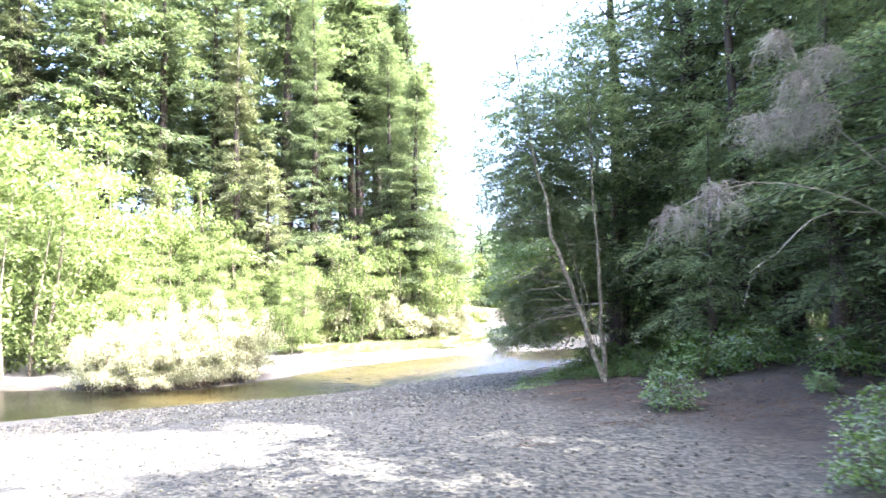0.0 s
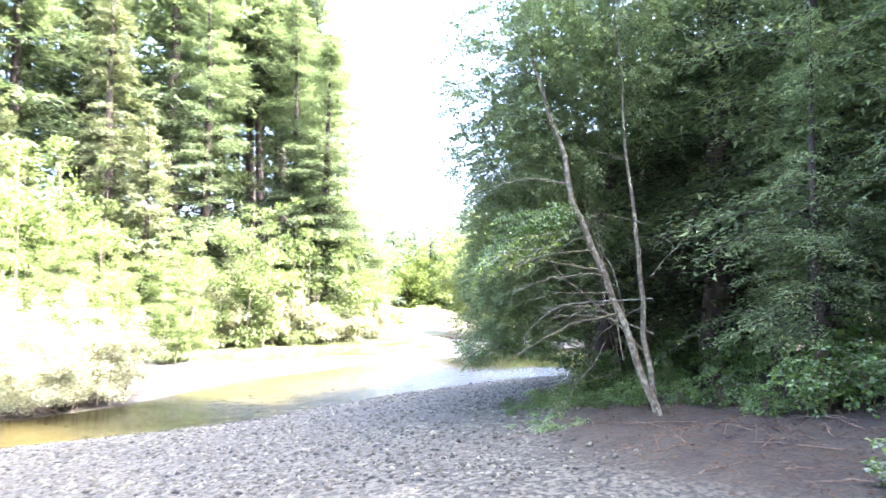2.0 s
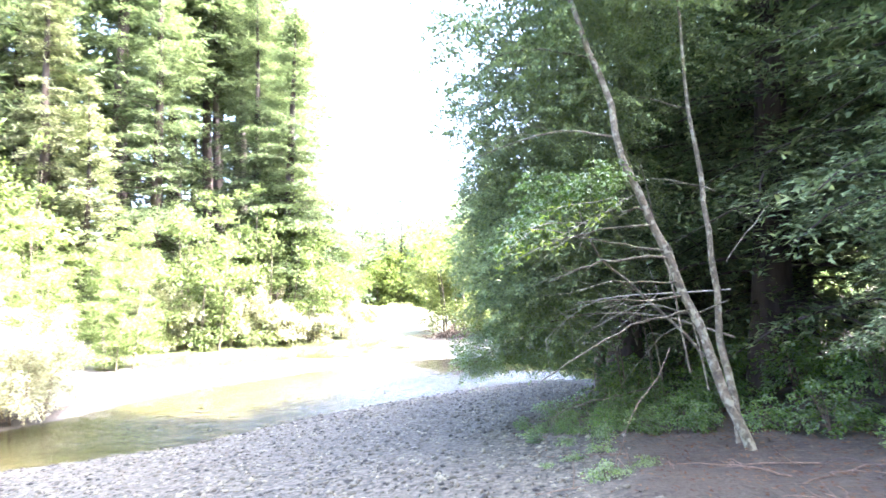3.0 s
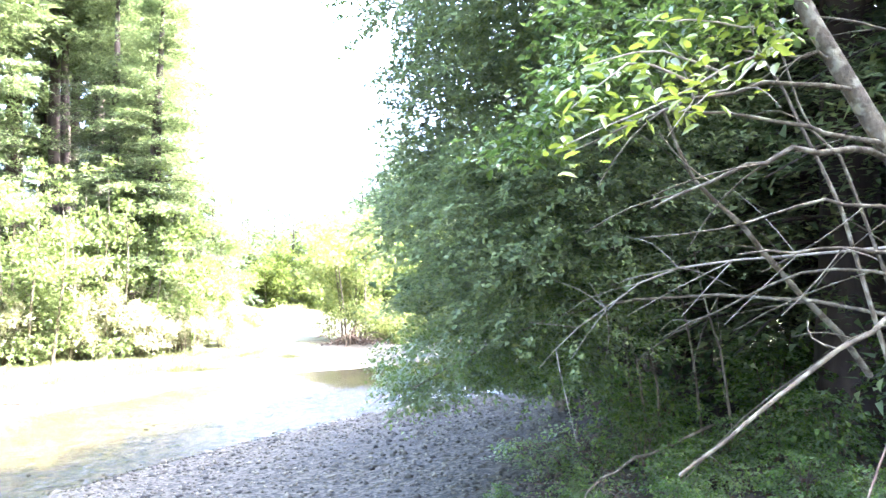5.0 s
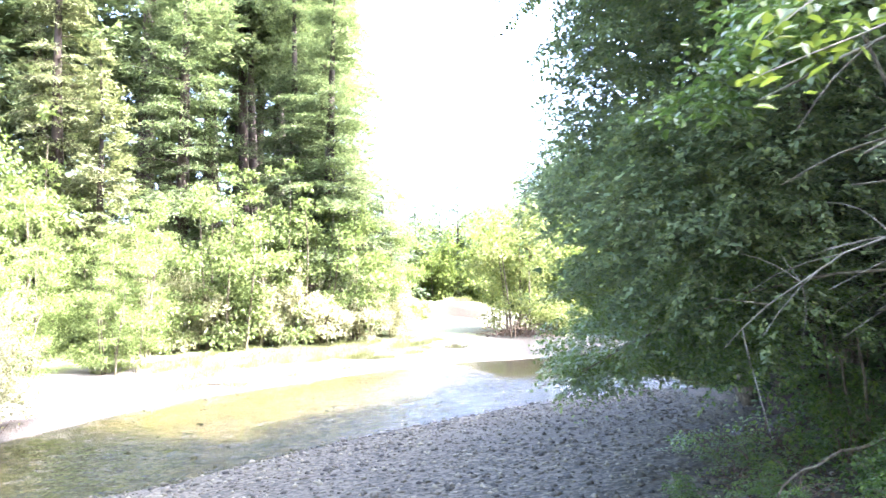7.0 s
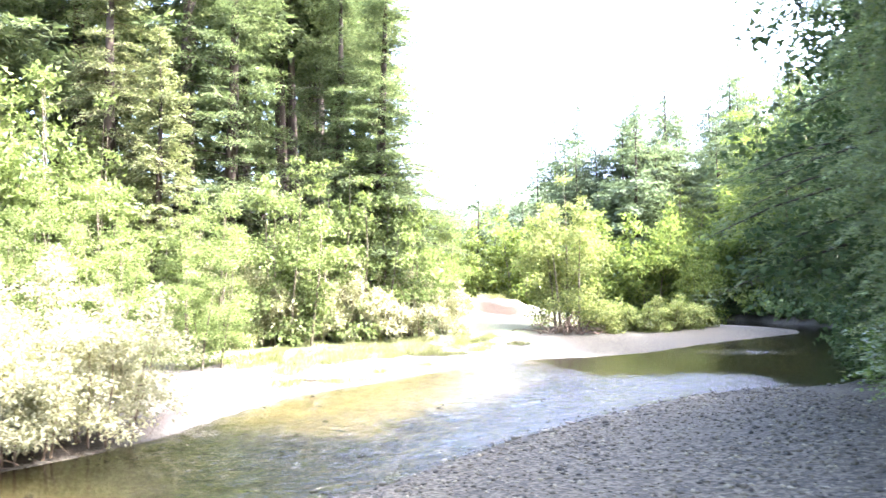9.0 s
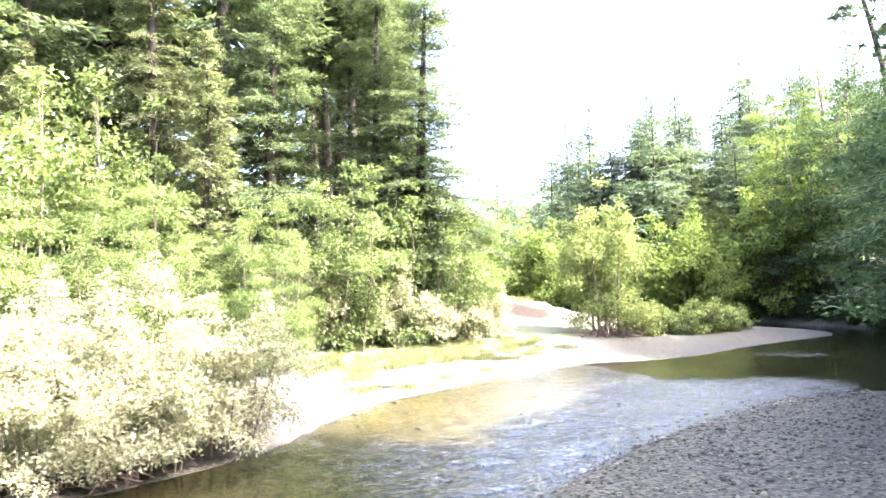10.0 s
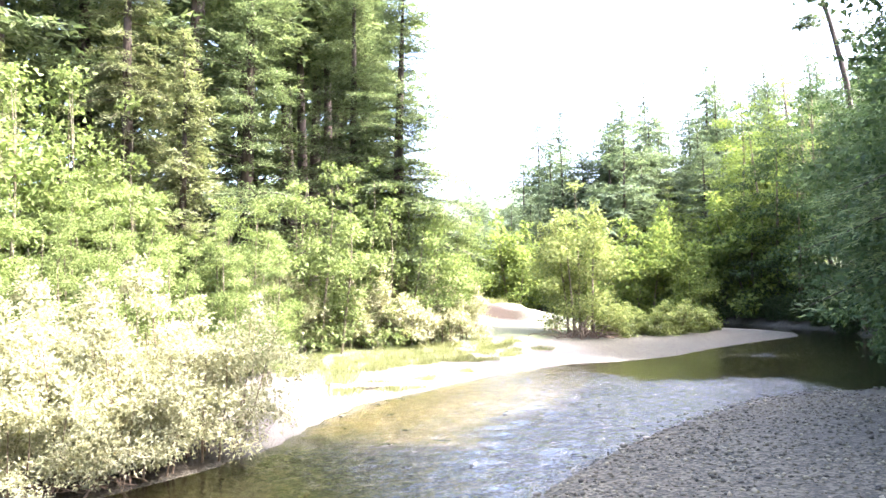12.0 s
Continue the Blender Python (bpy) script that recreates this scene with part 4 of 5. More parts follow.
def leaf_cloud(boxes, count, leaf, seed, shape=ovals, narrow=0.62, clump=0.32, each=55):
    """Leaves in many small flat sprays spread through ellipsoids (centre, half sizes, weight)."""
    r = np.random.default_rng(seed)
    n = max(1, count // each)
    w = np.array([b[2] for b in boxes], float)
    pick = r.choice(len(boxes), n, p=w / w.sum())
    cen = np.array([b[0] for b in boxes], float)[pick]
    half = np.array([b[1] for b in boxes], float)[pick]
    c = cen + sphere_dirs(n, r) * (r.uniform(0.05, 1, n) ** 0.42)[:, None] * half
    out = unit((c - cen) * [1, 1, 0.4] + 1e-6)
    rep = np.repeat(np.arange(n), each)
    axis = unit(out * [1, 1, 0.3] + r.normal(0, 0.5, (n, 3)) * [1, 1, 0.35] + np.array([0, 0, -0.12]))
    side = unit(np.cross(axis, np.array([0, 0, 1.0]) + r.normal(0, 0.22, (n, 3))))
    size = r.uniform(0.6, 1.4, n)[rep, None] * clump
    u, v = r.uniform(0, 1, (len(rep), 1)), r.uniform(-1, 1, (len(rep), 1))
    axis, side = axis[rep], side[rep]
    p = c[rep] + axis * size * 2.3 * (u - 0.45) + side * v * size * 0.85 * (1.05 - u) ** 0.7 + r.normal(0, 0.07, (len(rep), 3)) * size
    p[:, 2:] -= 0.5 * size * u ** 2 + 0.2 * size * np.abs(v)
    a = axis * 0.7 + side * np.sign(v) * 0.65 + r.normal(0, 0.35, p.shape) + np.array([0, 0, -0.2])
    u = np.array([0, 0, 1.0]) + r.normal(0, 0.38, p.shape)
    ln = leaf * r.uniform(0.55, 1.25, len(p))
    return (*shape(p, a, u, ln, ln * narrow), c)


alder = thing("leaning_alder", "leaning alder with pale lichened trunks and bare lower limbs", "tree")
LEAN = np.array([(2.95, 14.6, 0.95), (2.62, 14.95, 2.2), (2.33, 15.18, 3.12), (2.2, 15.26, 3.5), (2.08, 15.37, 3.9), (1.9, 15.6, 4.7), (1.74, 15.88, 5.6), (1.5, 16.4, 7.0), (1.3, 17.2, 9.0)])


def on_lean(z):
    """The middle of the leaning trunk at a height."""
    return (np.interp(z, LEAN[:, 2], LEAN[:, 0]), np.interp(z, LEAN[:, 2], LEAN[:, 1]), z)


trunk_a = limb(alder, "trunk", [on_lean(z) for z in np.linspace(0.95, 9.0, 18)], 0.054, 0.018, M_BARK_ALDER, 24, 10, seed=1)
trunk_b = limb(alder, "trunk", [(2.96, 14.95, 0.95), (2.97, 15.3, 2.6), (2.96, 15.5, 3.4), (2.95, 15.68, 4.2), (2.93, 15.85, 5.2), (2.9, 16.3, 8.0)], 0.044, 0.014, M_BARK_ALDER, 14, 9, seed=2)
limb(trunk_a, "limb", [on_lean(3.1), (2.0, 15.15, 3.17), (1.6, 15.2, 3.25), (1.35, 15.4, 3.3)], 0.0136, 0.0048, M_BARK_ALDER, twigs=3, seed=3)
limb(trunk_a, "limb", [on_lean(3.04), (1.75, 14.85, 3.04), (1.44, 14.82, 2.99), (1.27, 14.95, 2.92), (1.05, 15.1, 2.8)], 0.0161, 0.0048, M_BARK_ALDER, twigs=4, seed=4)
limb(trunk_a, "limb", [on_lean(3.4), (1.69, 15.05, 3.36), (1.33, 15.04, 3.29), (1.08, 15.19, 3.21), (0.9, 15.55, 3.12)], 0.0124, 0.0036, M_BARK_ALDER, twigs=4, seed=5)
limb(trunk_a, "limb", [on_lean(2.5), (2.15, 14.75, 2.46), (1.85, 14.62, 2.41), (1.67, 14.6, 2.36), (1.39, 14.6, 2.23), (1.17, 14.6, 2.1), (0.93, 14.6, 1.93), (0.82, 14.6, 1.87)], 0.0125, 0.0055, M_BARK_ALDER, 14, 7, twigs=3, seed=19, twig_len=0.25)
limb(trunk_a, "limb", [on_lean(3.6), (1.95, 15.25, 3.55), (1.6, 15.25, 3.55)], 0.0112, 0.0042, M_BARK_ALDER, twigs=2, seed=6)
limb(trunk_a, "limb", [on_lean(2.65), (1.9, 14.85, 2.6), (1.6, 14.8, 2.63), (1.3, 14.9, 2.6)], 0.0112, 0.0036, M_BARK_ALDER, twigs=3, seed=7)
limb(trunk_a, "limb", [on_lean(2.8), (1.95, 14.85, 2.78), (1.63, 14.8, 2.81), (1.3, 14.85, 2.72)], 0.0112, 0.0036, M_BARK_ALDER, twigs=3, seed=8)
limb(trunk_a, "limb", [on_lean(2.45), (2.2, 15.4, 2.6), (1.95, 15.75, 2.4), (1.7, 16.1, 2.2)], 0.0099, 0.0030, M_BARK_ALDER, twigs=3, seed=9)
limb(trunk_a, "limb", [on_lean(4.4), (1.4, 15.7, 4.55), (0.7, 16.0, 4.4), (0.2, 16.5, 4.2)], 0.0136, 0.0036, M_BARK_ALDER, twigs=4, seed=10)
limb(trunk_a, "limb", [on_lean(5.4), (1.1, 16.3, 5.7), (0.4, 16.9, 5.6)], 0.0136, 0.0036, M_BARK_ALDER, twigs=4, seed=11)
limb(trunk_a, "limb", [on_lean(6.2), (1.2, 17.2, 6.8), (0.6, 18.0, 7.0)], 0.0136, 0.0036, M_BARK_ALDER, twigs=4, seed=12)
limb(trunk_b, "limb", [(3.08, 15.55, 3.8), (2.5, 15.7, 4.0), (1.9, 16.1, 3.9)], 0.0087, 0.0030, M_BARK_ALDER, twigs=3, seed=13)
limb(trunk_b, "limb", [(2.95, 15.8, 4.8), (2.3, 16.2, 5.1), (1.8, 16.8, 5.1)], 0.0087, 0.0030, M_BARK_ALDER, twigs=3, seed=14)
limb(trunk_b, "limb", [(3.1, 15.4, 3.0), (3.6, 15.6, 3.5), (4.0, 15.9, 3.8)], 0.0087, 0.0030, M_BARK_ALDER, twigs=2, seed=15)
limb(trunk_a, "limb", [(2.7, 15.5, 1.8), (2.6, 15.75, 3.0), (2.45, 15.95, 3.6), (2.3, 16.2, 4.4)], 0.0136, 0.0060, M_BARK_ALDER, seed=16)
limb(trunk_a, "limb", [(2.9, 15.5, 1.6), (2.7, 15.72, 3.05), (2.5, 15.9, 3.5), (2.45, 16.1, 4.2)], 0.0124, 0.0048, M_BARK_ALDER, seed=17)
limb(trunk_a, "limb", [(3.2, 16.2, 1.9), (2.8, 16.15, 2.37), (2.14, 16.08, 2.84), (1.95, 16.02, 2.98), (1.78, 16.04, 3.27), (1.66, 16.1, 3.7)], 0.0211, 0.0072, M_BARK_ALDER, twigs=4, seed=18)
lv, lf, lc = leaf_cloud([((1.6, 17.9, 6.7), (1.6, 2.3, 2.4), 3.8), ((3.2, 17.6, 8.0), (2.0, 2.2, 3.0), 1.6), ((1.7, 16.5, 6.4), (1.0, 0.9, 1.5), 1.1), ((2.8, 16.2, 6.8), (0.9, 0.8, 1.6), 0.8)],
                        92000, 0.054, 15, shape=slivers, narrow=0.8, clump=0.21)
child("crown", raw_mesh("crown", lv, [lf], M_ALDER), alder, "dark green oval alder leaves in flat sprays")
lv, lf, lc = leaf_cloud([((1.45, 17.9, 5.2), (1.4, 2.2, 1.4), 1.6), ((2.1, 18.5, 3.8), (1.5, 2.0, 1.6), 2.5), ((1.9, 18.9, 2.4), (1.25, 1.4, 0.8), 1.0),
                          ((1.5, 17.4, 2.9), (0.9, 0.7, 1.0), 0.5), ((1.15, 18.7, 3.4), (0.75, 1.4, 1.3), 0.9), ((1.9, 16.4, 5.0), (0.8, 0.7, 0.8), 0.4)], 150000, 0.046, 5, shape=slivers, narrow=0.78, clump=0.17)
child("crown", raw_mesh("crown", lv, [lf], M_ALDER), alder, "dark green oval alder leaves in flat sprays")

# the low bough that hangs over the gravel
bough = thing("hanging_bough", "low leafy bough hanging over the shaded gravel", "branch")
limb(bough, "limb", [(3.05, 15.2, 2.2), (2.9, 16.0, 2.4), (2.2, 16.9, 2.5), (1.5, 17.7, 2.25), (0.9, 18.4, 1.75), (0.55, 18.8, 1.5)], 0.014, 0.004, M_BARK_ALDER, twigs=9, seed=21, twig_len=0.7)
limb(bough, "limb", [(3.08, 15.28, 2.7), (2.6, 16.3, 2.68), (1.9, 16.6, 2.6), (1.6, 16.95, 2.25), (1.45, 17.4, 1.9)], 0.010, 0.003, M_DEAD, twigs=16, seed=22, twig_len=0.7)
lv, lf, lc = leaf_cloud([((1.0, 18.5, 1.9), (0.65, 0.9, 0.38), 1.0), ((0.75, 18.9, 1.6), (0.35, 0.5, 0.22), 0.35), ((1.9, 17.9, 2.3), (0.8, 0.9, 0.6), 0.8), ((1.7, 17.9, 1.85), (0.5, 0.6, 0.3), 0.35)], 19000, 0.036, 6, each=30, clump=0.14, shape=blades, narrow=0.7)
child("leaves", raw_mesh("leaves", lv, [lf], M_YOUNG), bough)

for k, (x, y, dx, dy, h) in enumerate(((3.0, 18.3, -0.35, -0.3, 1.9), (3.1, 18.7, -0.5, -0.2, 2.1), (3.5, 18.4, -0.5, -0.3, 2.1), (3.4, 17.8, -0.45, -0.1, 2.0), (3.3, 19.4, -0.4, -0.5, 2.2))):
    z = land_z(x, y)
    limb(alder, "stem", [(x, y, z - 0.05), (x + dx * 0.3, y + dy * 0.3, z + h * 0.4), (x + dx, y + dy, z + h)], 0.015, 0.006, M_BARK_ALDER, 8, 6, twigs=4, seed=70 + k, twig_len=0.5)

# a yellow-green spray of large leaves beside the path
sprig = thing("leafy_spray", "sunlit yellow-green spray of broad leaves on thin twigs", "branch")
for k, ctrl in enumerate((((2.1, 15.45, 3.75), (1.5, 15.2, 3.42), (0.95, 14.9, 3.16), (0.42, 14.58, 2.92)), ((1.5, 15.2, 3.42), (1.0, 14.9, 3.4), (0.6, 14.7, 3.24)),
                          ((1.7, 15.25, 3.5), (1.35, 15.0, 3.3), (1.0, 14.8, 3.12)), ((1.2, 15.0, 3.3), (0.85, 14.9, 3.35), (0.55, 14.75, 3.1)), ((2.0, 15.4, 3.7), (1.4, 15.1, 3.62), (0.9, 14.9, 3.5)),
                          ((2.0, 15.4, 3.7), (1.7, 15.1, 3.55), (1.5, 14.9, 3.4)))):
    limb(sprig, "twig", ctrl, 0.007, 0.002, M_DEAD, 7, 5, seed=30 + k)
sr = np.random.default_rng(33)
big_leaf = None
for k in range(220):
    a, b = [((2.0, 15.4, 3.7), (0.36, 14.54, 2.9)), ((1.5, 15.2, 3.42), (0.55, 14.65, 3.26)), ((1.7, 15.25, 3.5), (0.95, 14.75, 3.1)), ((1.2, 15.0, 3.3), (0.5, 14.7, 3.08)),
            ((2.0, 15.4, 3.7), (0.9, 14.9, 3.5)), ((2.0, 15.4, 3.7), (1.45, 14.85, 3.38))][k % 6]
    u = sr.uniform(0.05, 1.0) ** 0.6
    p = np.array(a) * (1 - u) + np.array(b) * u + sr.normal(0, 0.045, 3)
    if big_leaf is None:
        v, f = ovals(np.zeros((1, 3)), np.array([[1.0, 0, 0]]), np.array([[0, 0, 1.0]]), 0.085, 0.038, 0.14)
        big_leaf = raw_mesh("leaf", v, [f], M_SPRIG, True)
    ob = child("leaf", big_leaf, sprig)
    ob.matrix_basis = Matrix.LocRotScale(p, Euler((sr.normal(0, 0.5), sr.normal(0.25, 0.45), sr.uniform(2.2, 5.6))), [sr.uniform(0.5, 1.05)] * 3)

lv, lf, lc = leaf_cloud([((1.05, 15.6, 3.45), (0.32, 0.3, 0.16), 0.8), ((1.35, 15.8, 3.85), (0.5, 0.45, 0.3), 1.2), ((0.85, 15.85, 3.28), (0.28, 0.3, 0.12), 0.5), ((1.65, 15.35, 3.9), (0.4, 0.35, 0.25), 0.8)], 3400, 0.048, 34, each=18, clump=0.14)
child("young_leaves", raw_mesh("young_leaves", lv, [lf], M_YOUNG), sprig)

# fallen and dead branches
whip = thing("fallen_branch", "long pale dead branch leaning from the alders to the ground", "branch")
limb(whip, "limb", [(2.75, 14.7, 2.6), (2.5, 15.1, 2.42), (2.35, 15.6, 2.14), (2.26, 16.1, 1.8), (2.1, 16.7, 1.15)], 0.007, 0.003, M_BARK_ALDER, twigs=3, seed=41)
whip3 = thing("fallen_branch", "pale lichened dead branch lying over the brambles", "branch")
limb(whip3, "limb", [(3.3, 17.9, land_z(3.3, 17.9) + 0.35), (2.95, 17.68, 1.29), (2.62, 17.5, 1.27), (2.25, 17.3, 1.235), (2.05, 17.18, 1.24), (1.92, 17.1, 1.218), (1.74, 17.0, 1.205), (1.6, 16.88, 1.17), (1.45, 16.78, 1.1), (1.3, 16.6, land_z(1.3, 16.6))], 0.014, 0.005, M_BARK_ALDER, 16, 7, twigs=5, seed=45, twig_len=0.35)
whip2 = thing("fallen_branch", "crooked grey dead branch propped on the gravel", "branch")
limb(whip2, "limb", [(2.35, 15.2, 2.1), (2.2, 15.12, 1.85), (1.95, 15.0, 1.6), (1.75, 14.85, 1.45), (1.62, 14.7, 1.2), (1.5, 14.58, land_z(1.5, 14.58))], 0.0065, 0.003, M_BROWN, twigs=3, seed=42)
for k, (x, y, az, ln) in enumerate(((1.9, 15.3, 2.6, 1.1), (2.5, 13.2, 0.4, 0.8), (3.2, 12.7, 1.9, 0.9), (2.9, 11.9, 0.9, 0.7), (1.95, 11.05, 0.5, 0.55), (3.6, 11.6, 2.4, 1.0), (2.2, 9.2, 0.3, 0.9), (3.7, 9.0, 1.2, 0.8),
                                    (0.6, 13.9, 0.2, 0.5), (1.2, 7.9, 0.4, 0.5), (3.1, 13.9, 2.9, 1.2), (3.9, 13.0, 0.7, 1.3), (2.3, 12.2, 1.4, 0.6), (1.6, 17.2, 0.6, 0.9), (2.2, 18.1, 2.2, 1.0))):
    st = thing("stick", "dry brown stick lying on the forest edge", "stick", "sticks on the ground")
    pts = [(x + math.cos(az) * ln * u, y + math.sin(az) * ln * u, land_z(x + math.cos(az) * ln * u, y + math.sin(az) * ln * u) + 0.012) for u in (0, 0.35, 0.7, 1.0)]
    limb(st, "stem", pts, 0.007, 0.003, M_BROWN, 7, 5, twigs=2, seed=50 + k, twig_len=0.25)

sr2 = np.random.default_rng(58)
for k in range(16):
    x, y, az, ln = sr2.uniform(1.5, 4.6), sr2.uniform(10.2, 14.4), sr2.uniform(0, 6.3), sr2.uniform(0.25, 0.8)
    st = thing("stick", "dry brown stick lying on the forest edge", "stick", "sticks on the ground")
    pts = [(x + math.cos(az) * ln * u, y + math.sin(az) * ln * u, land_z(x + math.cos(az) * ln * u, y + math.sin(az) * ln * u) + 0.014 + 0.06 * (u == 0.7) * sr2.uniform(0, 1)) for u in (0, 0.35, 0.7, 1.0)]
    limb(st, "stem", pts, sr2.uniform(0.004, 0.009), 0.003, M_BROWN, 7, 5, twigs=3, seed=200 + k, twig_len=0.16)

# bare roots and torn litter on the low mound
rt = np.random.default_rng(77)
roots = thing("root_tangle", "tangle of bare brown roots and dry litter on the soil mound", "roots")
for k in range(24):
    x, y, az, ln = 3.35 + rt.normal(0, 0.45), 12.75 + rt.normal(0, 0.4), rt.uniform(0, 6.3), rt.uniform(0.2, 0.7)
    h = rt.uniform(0.02, 0.2)
    ends = [(x + ln * w * math.cos(az), y + ln * w * math.sin(az)) for w in (0, 0.5, 1)]
    limb(roots, "root", [(px, py, land_z(px, py) + dz) for (px, py), dz in zip(ends, (-0.01, h, -0.01))], rt.uniform(0.004, 0.008), 0.0025, M_BARK_RED, 7, 5, seed=400 + k)

# grey dead boughs hanging from the redwoods
def dead_bough(name, label, ctrl, tufts, seed, r0=0.012):
    """A bare grey limb with many fine hanging twigs."""
    r = np.random.default_rng(seed)
    root = thing(name, label, "branch", "dead hanging boughs")
    main = limb(root, "limb", ctrl, r0, 0.005, M_DEAD, 10, 6, twigs=7, seed=seed, twig_len=0.45)
    pts = curve_points(ctrl, 20)
    tw, n = [], 0
    for (cx, cy, cz), rad, count in tufts:
        for k in range(count):
            az, out = r.uniform(0, 6.3), rad * r.uniform(0.2, 1.0)
            top = np.array([cx, cy, cz]) + r.normal(0, 0.1 * rad, 3)
            end = top + np.array([math.cos(az) * out, math.sin(az) * out * 0.6, -rad * r.uniform(0.2, 1.3)])
            mid = (top + end) / 2 + np.array([math.cos(az) * out * 0.25, math.sin(az) * 0.15 * out, 0.45 * rad])
            tw.append(tube(curve_points([top, mid, end], 6), np.linspace(0.005, 0.002, 6), 3))
            for _ in range(3):
                j = r.uniform(0.4, 1.0)
                a = top * (1 - j) ** 2 + 2 * mid * j * (1 - j) + end * j * j
                b = a + r.normal(0, 0.12, 3) * [1, 1, 0.4] + np.array([0, 0, -r.uniform(0.04, 0.22)])
                tw.append(tube(np.array([a, (a + b) / 2 + r.normal(0, 0.015, 3), b]), [0.003, 0.0025, 0.0015], 3))
    v, q = join_tubes(tw)
    tagged(child("dead_spray", raw_mesh("dead_spray", v, [q], M_DEAD), root, "dense grey hanging dead twigs"), kind="stuff")
    return root


dead_bough("dead_bough", "bleached grey dead redwood bough with drooping twigs", [(6.6, 10.2, 3.5), (5.4, 9.6, 4.1), (4.2, 9.1, 4.3), (3.4, 8.95, 4.05), (2.85, 8.9, 3.75)],
           [((3.65, 9.0, 4.15), 0.42, 45), ((3.1, 8.95, 3.9), 0.34, 35)], 61)
dead_bough("dead_bough", "tall bleached grey mass of dead drooping boughs", [(7.0, 10.4, 3.8), (5.6, 9.6, 4.6), (4.8, 9.2, 5.1), (4.62, 9.1, 5.7), (4.5, 9.0, 5.95)],
           [((4.42, 9.1, 5.98), 0.28, 42), ((5.0, 9.15, 5.78), 0.32, 48), ((4.62, 9.1, 5.45), 0.36, 60), ((4.1, 9.1, 4.98), 0.32, 44), ((4.45, 9.15, 5.05), 0.34, 50), ((4.85, 9.2, 5.1), 0.34, 50)], 62)
dead_bough("dead_bough", "thin bleached dead bough beside the redwood trunk", [(7.6, 9.8, 4.0), (6.6, 9.3, 4.55), (5.8, 8.9, 4.5), (5.5, 8.8, 4.25)], [((5.9, 8.95, 4.5), 0.5, 35)], 63)
limb(thing("dead_branch", "bare crooked dead branch under the boughs", "branch"), "limb", [(6.2, 10.2, 3.9), (5.0, 9.6, 3.95), (4.6, 9.3, 3.6), (4.4, 9.25, 3.4), (4.0, 9.1, 3.15)], 0.01, 0.004, M_DEAD, twigs=4, seed=64)

# ---------------------------------------------------------------- undergrowth
def undergrowth(name, label, size, height, seed, leaves=1700, leaf=0.085, material=None, group="undergrowth by the gravel bar"):
    r = np.random.default_rng(seed)
    root = thing(name, label, "bush", group)
    for k in range(10):
        az, out = r.uniform(0, 6.3), size * r.uniform(0.3, 0.9)
        v, q = (tube(curve_points([(0, 0, -0.1), (math.cos(az) * out * 0.4, math.sin(az) * out * 0.4, height * r.uniform(0.4, 0.9)), (math.cos(az) * out, math.sin(az) * out, height * r.uniform(0.3, 0.95))], 6),
                          np.linspace(0.009, 0.003, 6), 4))
        child("cane", raw_mesh("cane", v, [q], M_BROWN), root)
    v, f, c = leaf_cloud([((0, 0, height * 0.5), (size, size, height * 0.5), 1.0)], leaves, leaf, seed, shape=blades, each=22, clump=0.17, narrow=0.7)
    v[:, 2] = np.maximum(v[:, 2], 0.02)
    child("leaves", raw_mesh("leaves", v, [f], material or M_UNDER), root)
    return root


seedling = undergrowth("seedling_patch", "low bluish-green seedlings growing on the shaded gravel", 0.42, 0.26, 97, 420, 0.05, M_YOUNG, "seedlings on the gravel edge")
plant(seedling, 2.35, 20.2, 0.0, 1.0)
for x, y, s in ((2.5, 19.7, 1.0), (2.15, 19.4, 0.8), (2.75, 19.3, 1.1), (2.3, 18.9, 0.9), (2.0, 18.6, 0.75), (1.75, 18.1, 0.6), (2.25, 18.1, 0.9), (2.6, 18.7, 1.1), (1.5, 17.6, 0.6), (2.05, 17.7, 0.8), (2.9, 20.0, 1.2), (1.3, 17.2, 0.5)):
    copy_thing(seedling, spot(x, y, x * 5 + y, s))
# brambles in a lighter leaf tone that stands in for sun on them
bright = undergrowth("bramble_bush", "bright green bramble beside the gravel, leaves toned as sunlit", 0.42, 0.5, 98, 900, 0.06, M_YOUNG)
plant(bright, 1.3, 14.2, 0.0, 0.42)
for x, y, s in ((1.55, 14.35, 0.55), (1.8, 14.55, 0.75), (1.5, 14.8, 0.6), (1.35, 15.4, 0.7), (1.0, 15.1, 0.5), (1.7, 15.6, 0.9), (1.5, 16.3, 0.75), (1.95, 16.2, 1.0), (2.4, 16.9, 1.1), (1.85, 16.9, 0.8), (2.9, 17.1, 1.2)):
    copy_thing(bright, spot(x, y, x * 5 + y, s))
und = [undergrowth("bramble_bush", "fresh green bramble bush at the foot of the trees", 0.75, 1.25, 91 + i) for i in range(2)]
plant(und[0], 3.9, 14.9, 0.0, 0.55)
plant(und[1], 4.9, 13.3, 0.0, 0.7)
